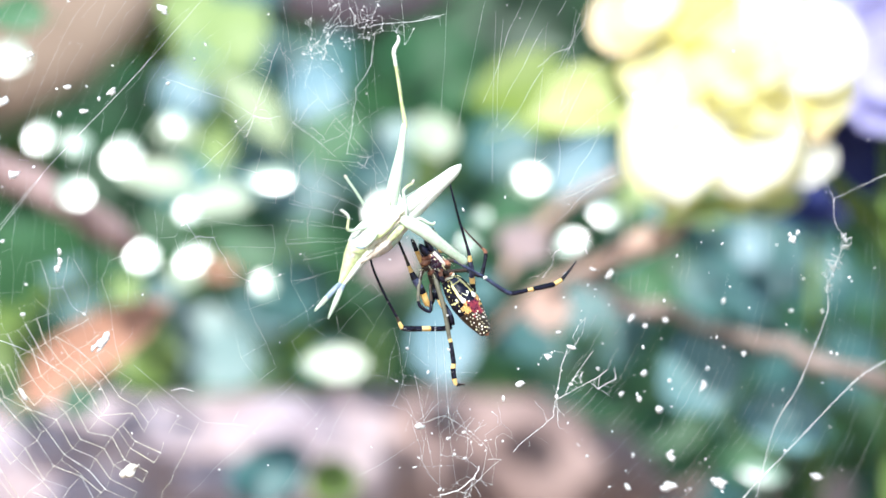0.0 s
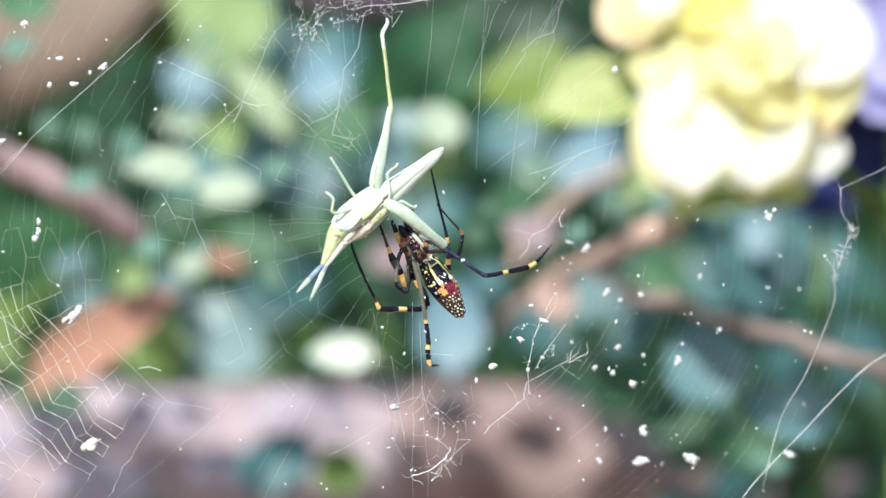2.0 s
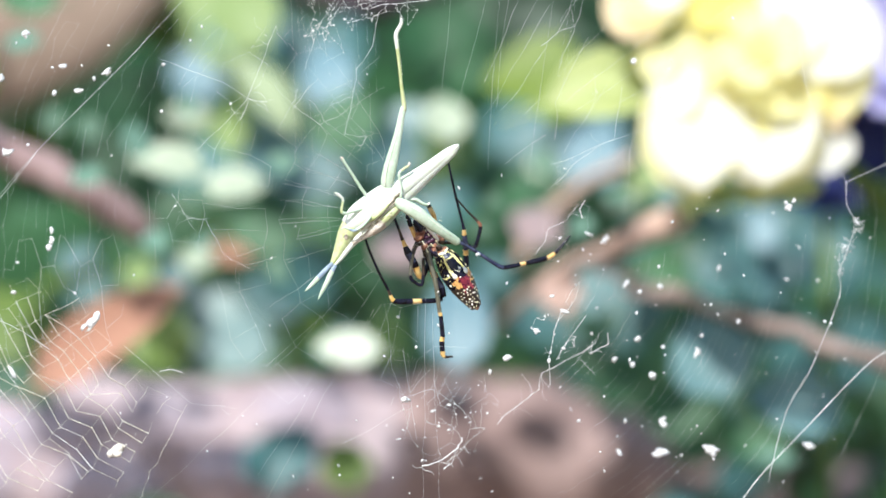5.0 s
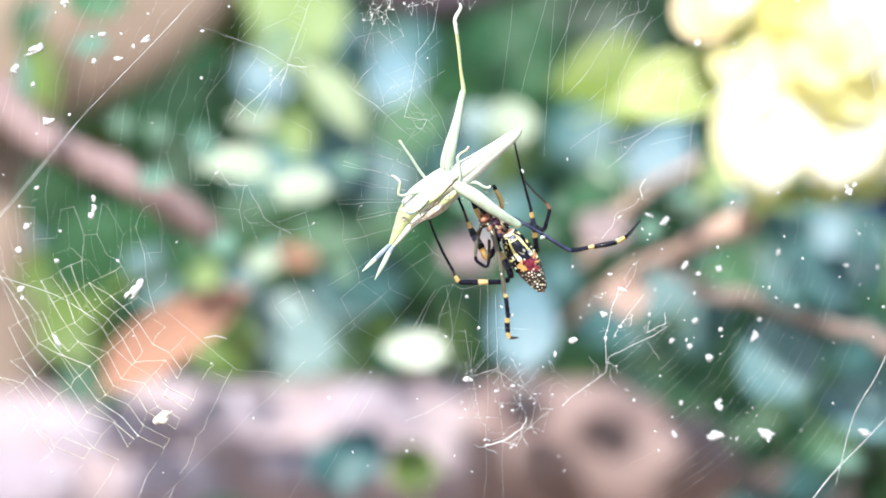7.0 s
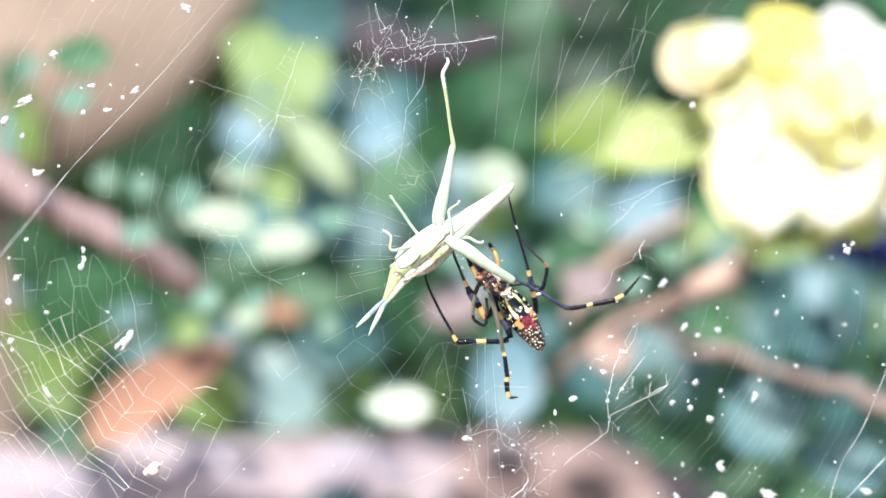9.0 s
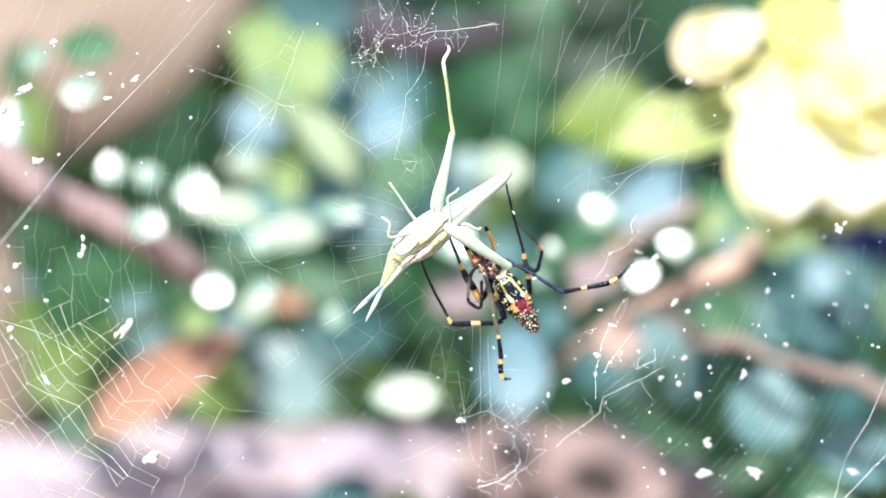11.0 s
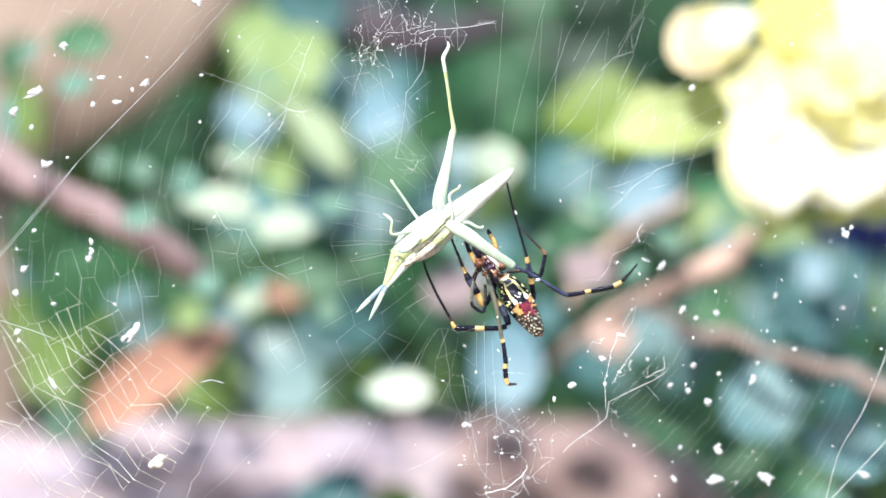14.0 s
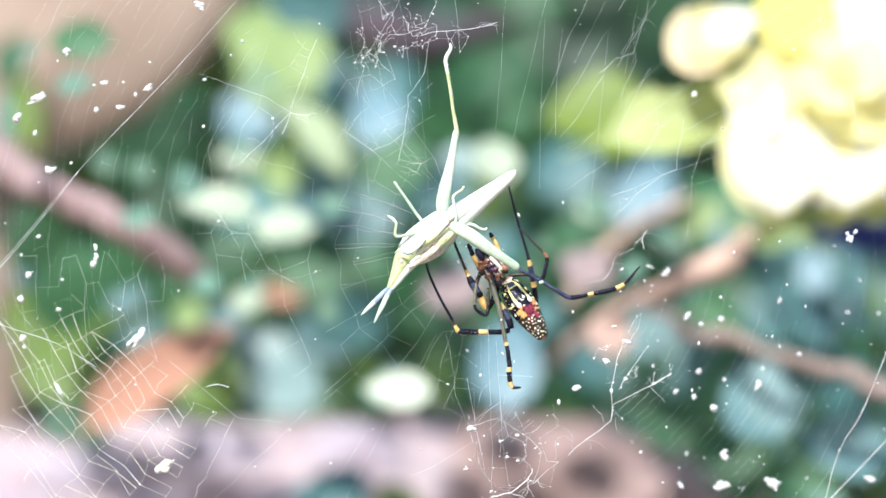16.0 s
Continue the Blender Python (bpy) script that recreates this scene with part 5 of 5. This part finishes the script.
limb("lime_band", [(738, 441, -3.55, 1.2, 2), (752, 431, -3.95, 3.6, 2), (768, 419, -4.0, 4.2, 2), (784, 404, -3.8, 2.2, 2), (792, 397, -3.5, 0.8, 2)], hopper, HUB, SKIN, "yellow-green band on the flank", squash=0.4)
limb("flap", [(768, 440, -3.0, 1.2, 2), (778, 432, -3.4, 5.4, 2), (792, 420, -3.4, 6.2, 2), (804, 409, -3.0, 3.4, 2), (810, 403, -2.6, 1.0, 2)], hopper, HUB, SKIN, "olive green flap above the leg", squash=0.5)
for k in range(13):
    t = k / 12
    part("freckle", ball(bmesh.new(), on_web(777 + 30 * t, 416 - 31 * t, -3.75 + 0.5 * t) - HUB, (1.5e-4, 0.6e-4, 2.2e-4), Matrix.Rotation(-0.8, 4, "Y"), 7, 5), HOPPER_DARK, hopper)


def hind_leg(thigh):
    return limb("thigh", thigh, hopper, HUB, SKIN, "long pale green thigh", 14, 5, 0.6)


hind_leg([(788, 388, -2, 8, 1), (783, 366, -2.4, 11.5, 1), (787, 338, -2.6, 11.5, 1), (794, 306, -2.6, 9.2, 1), (800, 276, -2.6, 7, 1), (804, 250, -2.6, 5.6, 1), (807, 236, -2.6, 5.8, 1), (808, 229, -2.6, 3, 1)])
limb("thigh_ridge", [(778, 372, -3.0, 1, 0), (779, 342, -3.2, 1.5, 0), (789, 304, -3.1, 1.2, 0), (801, 257, -2.9, 0.7, 0)], hopper, HUB, SKIN, "pale ridge along the thigh", squash=0.6)
limb("thigh_groove", [(790, 376, -2.95, 0.4, 4), (791, 342, -3.15, 0.6, 4), (797, 304, -3.0, 0.6, 4), (804, 262, -2.85, 0.4, 4)], hopper, HUB, SKIN, "dull line along the thigh", squash=0.6)
shin = limb("shin", [(808, 240, -2.6, 4.0, 2), (808, 230, -2.6, 4.2, 2), (802, 196, -2.6, 3.0, 2), (797, 160, -2.6, 2.8, 2), (792, 130, -2.6, 3.0, 0), (789, 112, -2.6, 3.5, 0), (789, 107, -2.6, 3, 0)], hopper, HUB, SKIN, "thin yellow-green spiny shin")
for k in range(9):
    t = k / 8
    a = on_web(790 + 9 * t + 2, 116 + 60 * t, -2.6) - HUB
    part("spine", loft(bmesh.new(), [a, a + Vector((2.6e-4, -1e-4, 1.6e-4))], [0.9e-4, 0.3e-4], None, 5), HOPPER_WHITE, shin)
limb("foot", [(788, 112, -2.6, 3.4, 0), (790, 101, -2.6, 3.6, 0), (795, 92, -2.6, 3.2, 0), (798, 84, -2.6, 2.8, 0), (796, 77, -2.6, 1.6, 0)], hopper, HUB, SKIN, "whitish clawed foot")
hind_leg([(796, 398, -3, 7, 1), (814, 406, -4, 11, 1), (838, 420, -4.4, 12, 1), (865, 440, -4.2, 10.2, 1), (892, 458, -3.8, 8, 1), (907, 468, -3.4, 7.8, 1), (914, 473, -3.2, 7, 1), (917, 476, -3, 3.5, 1)])
limb("thigh_ridge", [(808, 399, -4.5, 1, 0), (838, 414, -5.0, 1.5, 0), (872, 438, -4.7, 1.2, 0), (904, 462, -4.1, 0.7, 0)], hopper, HUB, SKIN, "pale ridge along the thigh", squash=0.6)
limb("thigh_groove", [(812, 410, -4.5, 0.5, 4), (836, 425, -4.85, 0.6, 4), (868, 447, -4.55, 0.6, 4), (900, 466, -4.0, 0.4, 4)], hopper, HUB, SKIN, "dull line along the thigh", squash=0.6)
limb("shin", [(822, 398, -2, 3, 1), (836, 398, -2, 3.4, 1), (849, 405, -2.2, 3, 1), (858, 407, -2.2, 2.6, 0), (862, 403, -2.2, 1.5, 0)], hopper, HUB, SKIN, "pale green curled leg tip")
limb("middle_leg", [(807, 394, -3.4, 2.4, 1), (807, 378, -3.6, 2.4, 1), (803, 358, -3.6, 2.4, 1), (802, 350, -3.6, 2.6, 1), (805, 345, -3.6, 2.4, 2), (813, 339, -3.6, 2.0, 2), (818, 336, -3.6, 2.2, 3), (821, 330, -3.6, 2.2, 3)], hopper, HUB, SKIN)
limb("front_leg", [(752, 398, -2, 2.8, 1), (735, 376, -2, 2.8, 1), (716, 348, -2, 2.4, 1), (703, 330, -2, 2.2, 1), (700, 325, -2, 2.8, 3), (697, 322, -2, 1.6, 3)], hopper, HUB, SKIN)
limb("front_leg", [(738, 412, -3, 3.0, 1), (720, 416, -3.4, 2.8, 1), (706, 419, -3.5, 2.6, 1), (700, 417, -3.6, 2.6, 2), (699, 411, -3.6, 2.2, 2), (701, 398, -3.6, 2.0, 0), (700, 393, -3.6, 2.2, 0), (694, 387, -3.6, 2.6, 0), (686, 382, -3.6, 1.6, 0)], hopper, HUB, SKIN)
limb("middle_leg", [(752, 424, -4.2, 2.6, 1), (740, 438, -4.4, 3.0, 1), (727, 447, -4.4, 2.8, 4), (721, 449, -4.4, 2.4, 4), (714, 447, -4.2, 2.0, 1), (704, 444, -4.0, 1.6, 1), (699, 449, -3.6, 1.2, 0)], hopper, HUB, SKIN, "grey-green leg folded across the face")
# freckles along the flank
g = random.Random(12)
for k in range(34):
    t = g.random()
    u, v = 735 + 75 * t + g.gauss(0, 4), 462 - 58 * t + g.gauss(0, 5)
    part("freckle", ball(bmesh.new(), on_web(u, v, -3.3 - 0.6 * math.sin(math.pi * t)) - HUB, (g.uniform(0.8, 2.2) * 1e-4, 0.5e-4, g.uniform(0.7, 1.5) * 1e-4), Matrix.Rotation(g.uniform(0, 3), 4, "Y"), 7, 5), HOPPER_TAN if k % 4 else HOPPER_DARK, hopper)


# ---- what moves ----
def motions():
    """The web billows in three panels, the insects ride on its middle; the flower sways and glossy leaves turn."""
    # seconds, turn vector in degrees, shift in millimetres
    body_rows = [
        (0, -1.81, -0.40, 9.70, 1.56, -7.84, -3.66),
        (0.5, -2.27, -2.08, 9.36, 3.21, -7.00, -3.05),
        (1, -3.39, -2.16, 9.57, 2.72, -8.22, -3.46),
        (1.5, -2.31, -1.40, 13.25, 2.58, -9.02, -5.18),
        (2, 1.27, 1.18, 13.47, -2.99, -5.49, -2.33),
        (2.5, -1.99, -0.89, 11.09, 1.36, -10.67, -5.61),
        (2.7, 1.99, 4.56, 16.06, -6.50, 13.66, 0.44),
        (3, -0.61, 1.12, 9.09, -2.88, -5.69, -2.42),
        (3.5, -2.67, 0.87, 2.59, -3.29, 7.09, 0.83),
        (4, -2.49, 0.09, 10.60, 0.24, -9.04, -3.90),
        (4.2, 0.48, 0.63, 12.93, -1.18, -7.40, -4.33),
        (6.3, 9.41, 1.78, -3.26, -1.69, 3.55, 0.76),
        (6.5, 6.17, 0.89, -3.55, -1.24, 4.62, 0.78),
        (7, 9.60, 2.02, 0.03, -2.40, 2.54, 0.84),
        (7.5, 4.23, 0.28, -0.25, 0.03, 0.80, -0.77),
        (8, 6.90, 0.98, -1.69, -0.94, 0.77, 0.20),
        (8.5, 2.53, -0.13, -3.07, -0.03, 1.07, 0.10),
        (9, 4.46, 0.63, -4.69, -0.60, 3.25, 0.65),
        (11.5, 9.67, 1.61, -1.74, -2.41, 4.09, 1.58),
        (12, 8.39, 1.56, -4.50, -2.16, 2.20, 1.29),
        (12.5, 7.95, 1.93, -4.11, -2.40, 2.51, 1.27),
        (13, 6.23, 1.62, -3.61, -2.16, 2.99, 1.03),
        (13.5, 6.41, 1.38, -1.74, -1.64, 2.52, 0.81),
        (14, 2.15, 0.57, -2.15, -0.69, 2.16, 0.43),
        (14.5, 0.30, 0.04, 0.05, -0.01, -1.31, -0.15),
        (15, 1.01, 0.04, 0.58, -0.03, -1.28, -0.30),
        (15.5, -1.03, -0.70, 1.02, 0.70, -2.72, -0.48),
        (16, 0.00, -0.00, -0.00, 0.00, 0.00, -0.00),
    ]
    flank_rows = [
        (0, 0.02, -0.20, 0.00, 4.79, 0.00, -5.27),
        (0.5, -0.20, -2.38, -0.08, 7.11, -0.51, -6.10),
        (1, -0.05, -1.89, -0.04, 6.55, -0.21, -6.23),
        (1.5, -0.15, -1.37, -0.03, 7.21, -0.29, -8.28),
        (2, 0.93, 4.48, 0.27, -1.81, 1.71, -2.17),
        (2.5, 0.59, 1.18, 0.20, 4.76, 1.11, -7.49),
        (2.7, 0.03, 3.57, 0.02, -5.29, 0.13, -0.20),
        (3, 0.48, 1.53, 0.17, -1.58, 1.08, -2.90),
        (3.5, 0.78, 3.86, 0.21, -2.87, 1.54, 0.93),
        (4, -0.11, -0.07, -0.04, 4.68, -0.26, -6.50),
        (4.2, 0.18, 1.07, 0.07, 4.26, 0.40, -7.69),
        (6.3, 0.19, 0.50, 0.06, -3.19, 0.51, 2.10),
        (6.5, 0.09, -0.35, 0.03, -2.02, 0.25, 1.49),
        (7, 0.07, 0.06, 0.03, -3.26, 0.22, 1.55),
        (7.5, -0.25, -0.38, -0.08, 0.27, -0.68, -1.04),
        (8, 0.11, 0.36, 0.04, -1.26, 0.29, 0.51),
        (8.5, -0.04, -0.58, -0.02, -0.56, -0.11, 0.65),
        (9, 0.14, -0.22, 0.05, -2.18, 0.39, 2.27),
        (11.5, 0.16, 0.10, 0.05, -3.55, 0.42, 2.57),
        (12, 0.21, 0.70, 0.06, -3.74, 0.52, 2.45),
        (12.5, 0.40, 1.32, 0.14, -4.16, 1.02, 2.81),
        (13, -0.01, -0.24, -0.01, -3.88, -0.04, 2.74),
        (13.5, 0.10, 0.68, 0.03, -2.56, 0.26, 1.77),
        (14, 0.09, 0.50, 0.03, -1.08, 0.24, 0.88),
        (14.5, -0.07, -0.18, -0.03, -0.04, -0.21, -0.06),
        (15, -0.07, -0.03, -0.03, 0.31, -0.19, -0.35),
        (15.5, -0.28, -1.23, -0.10, 1.22, -0.80, -0.88),
        (16, 0.00, 0.00, 0.00, 0.00, 0.00, 0.00),
    ]
    wing_rows = [
        (0, 0.79, -1.00, -0.23, 1.34, -0.58, -5.29),
        (0.5, -0.55, -1.75, 0.70, 4.82, -0.05, -5.32),
        (1, 0.35, -1.69, 0.33, 3.30, -0.41, -5.55),
        (1.5, 0.30, -1.15, -0.27, 2.82, -0.91, -7.76),
        (2, 1.51, 0.17, -0.90, -4.84, -1.03, -2.64),
        (2.5, 0.80, -1.78, 0.33, 0.78, -0.52, -8.12),
        (2.7, 1.71, 0.74, -1.31, -7.65, -1.60, -1.49),
        (3, 0.31, 0.47, -0.28, -2.98, -0.38, -4.21),
        (3.5, 0.62, 3.11, -0.59, -3.66, -0.78, 0.20),
        (4, 0.53, -1.41, -0.34, 1.42, -1.17, -7.65),
        (4.2, 1.06, -1.17, -0.43, -1.25, -1.12, -6.80),
        (6.3, 0.29, 0.87, -0.19, -2.34, 0.04, 1.70),
        (6.5, 0.02, 0.60, -0.09, -1.74, 0.21, 1.43),
        (7, 0.44, 1.33, -0.59, -3.80, -0.25, 1.84),
        (7.5, 0.38, -0.12, -0.33, -0.57, -0.32, -0.75),
        (8, 0.18, 0.75, -0.43, -1.35, -0.21, 0.60),
        (8.5, -0.04, 0.15, 0.35, -0.08, 0.42, 0.40),
        (9, -0.06, 0.36, -0.06, -0.75, 0.09, 0.86),
        (11.5, 0.05, 1.89, -0.23, -4.18, 0.21, 3.55),
        (12, 0.14, 1.16, -0.18, -3.39, 0.25, 2.81),
        (12.5, 0.19, 1.61, -0.53, -3.73, -0.06, 2.73),
        (13, 0.20, 0.77, -0.50, -3.01, -0.16, 1.99),
        (13.5, 0.29, 1.03, -0.44, -2.69, -0.03, 1.93),
        (14, 0.30, 0.63, -0.30, -1.16, -0.00, 1.00),
        (14.5, 0.28, 0.06, -0.10, -0.35, 0.03, -0.00),
        (15, 0.28, 0.04, -0.21, -0.19, -0.13, -0.37),
        (15.5, -0.28, -0.59, 0.23, 1.03, 0.15, -0.56),
        (16, 0.00, 0.00, 0.00, 0.00, 0.00, 0.00),
    ]

    def sway(rows, base):
        path = []
        for t, ax, ay, az, x, y, z in rows:
            v = Vector((radians(ax), radians(ay), radians(az)))
            turn = Matrix.Rotation(v.length, 4, v.normalized()) if v.length > 1e-6 else Matrix.Identity(4)
            path.append((t, Matrix.Translation(base + Vector((x, y, z)) * 1e-3) @ turn))
        return path

    for key, rows, base in (("hub", body_rows, HUB), ("flank", flank_rows, FLANK), ("wing", wing_rows, WING)):
        path = sway(rows, base)
        walk(webs[key], path)
        for ob in flakes[key]:
            walk(ob, path)
    for ob in (spider, hopper):
        walk(ob, sway(body_rows, HUB))

    # the flower and its neighbour lean over in the breeze, then come back
    for ob, base, k in ((bloom, BLOOM, breadth(0.92)), (bud, BUD, 0.4 * breadth(0.92))):
        walk(ob, [(t, Matrix.Translation(base + Vector((dx * k, 0, dz * k)))) for t, dx, dz in
                  [(0, -64, -26), (1, -62, -26), (2, -58, -30), (3, -56, -32), (3.5, -57, -34), (4, -70, -20), (4.2, -58, -34), (6.3, -50, -32), (7, -46, -30), (8, -40, -18), (9, -28, -7), (11.3, 0, 0), (16, 0, 0)]])

    # leaves that turn their gloss to the sun: seconds and share of the turn
    turning = [(0, 0.0), (1.4, 0.0), (1.75, 0.2), (1.95, 1.0), (2.1, 1.0), (2.25, 0.0), (3.2, 0.05), (3.45, 0.17), (3.6, 0.22), (3.8, 1.0), (8.0, 1.0), (8.4, 0.55), (9.2, 0.55), (10.9, 0.2), (11.3, 0.0), (12.1, 0.03), (12.3, 0.22), (12.5, 0.8), (12.75, 0.8), (12.92, 0.13), (13.1, 0.13), (13.3, 0.4), (13.5, 0.26), (13.7, 0.2), (13.85, 0.28), (14.1, 1.0), (14.5, 1.0), (14.8, 0.32), (15.0, 0.3), (15.3, 1.0), (16, 1.0)]
    for i, ob in enumerate(glints):
        base = ob.matrix_basis.copy()
        spin = base.to_quaternion().to_matrix().to_4x4()
        amount = 34 + 9 * math.sin(i * 2.3)
        turn_axis = Vector((math.cos(i * 1.7), 0.0, math.sin(i * 1.7)))
        walk(ob, [(t, Matrix.Translation(base.translation) @ Matrix.Rotation(radians(amount * s), 4, turn_axis) @ spin) for t, s in turning])

    # one glossy leaf swings across below, then out of the sun
    spin = drifter.matrix_basis.to_quaternion().to_matrix().to_4x4()
    path = []
    for t, u, v, s in [(0, 250, 752, 1.0), (0.3, 258, 750, 0.6), (0.5, 262, 750, 0.12), (1.4, 262, 754, 0.12), (1.6, 250, 758, 1.0), (2.3, 190, 770, 1.0), (2.5, 172, 768, 0.1), (2.9, 122, 750, 0.0), (3.15, 106, 750, 1.0), (16, 106, 750, 1.0)]:
        path.append((t, Matrix.Translation(afar(u, v, 1.0) - shrub.location) @ Matrix.Rotation(radians(38 * s), 4, Vector((1, 0, 0.4)).normalized()) @ spin))
    walk(drifter, path)


motions()
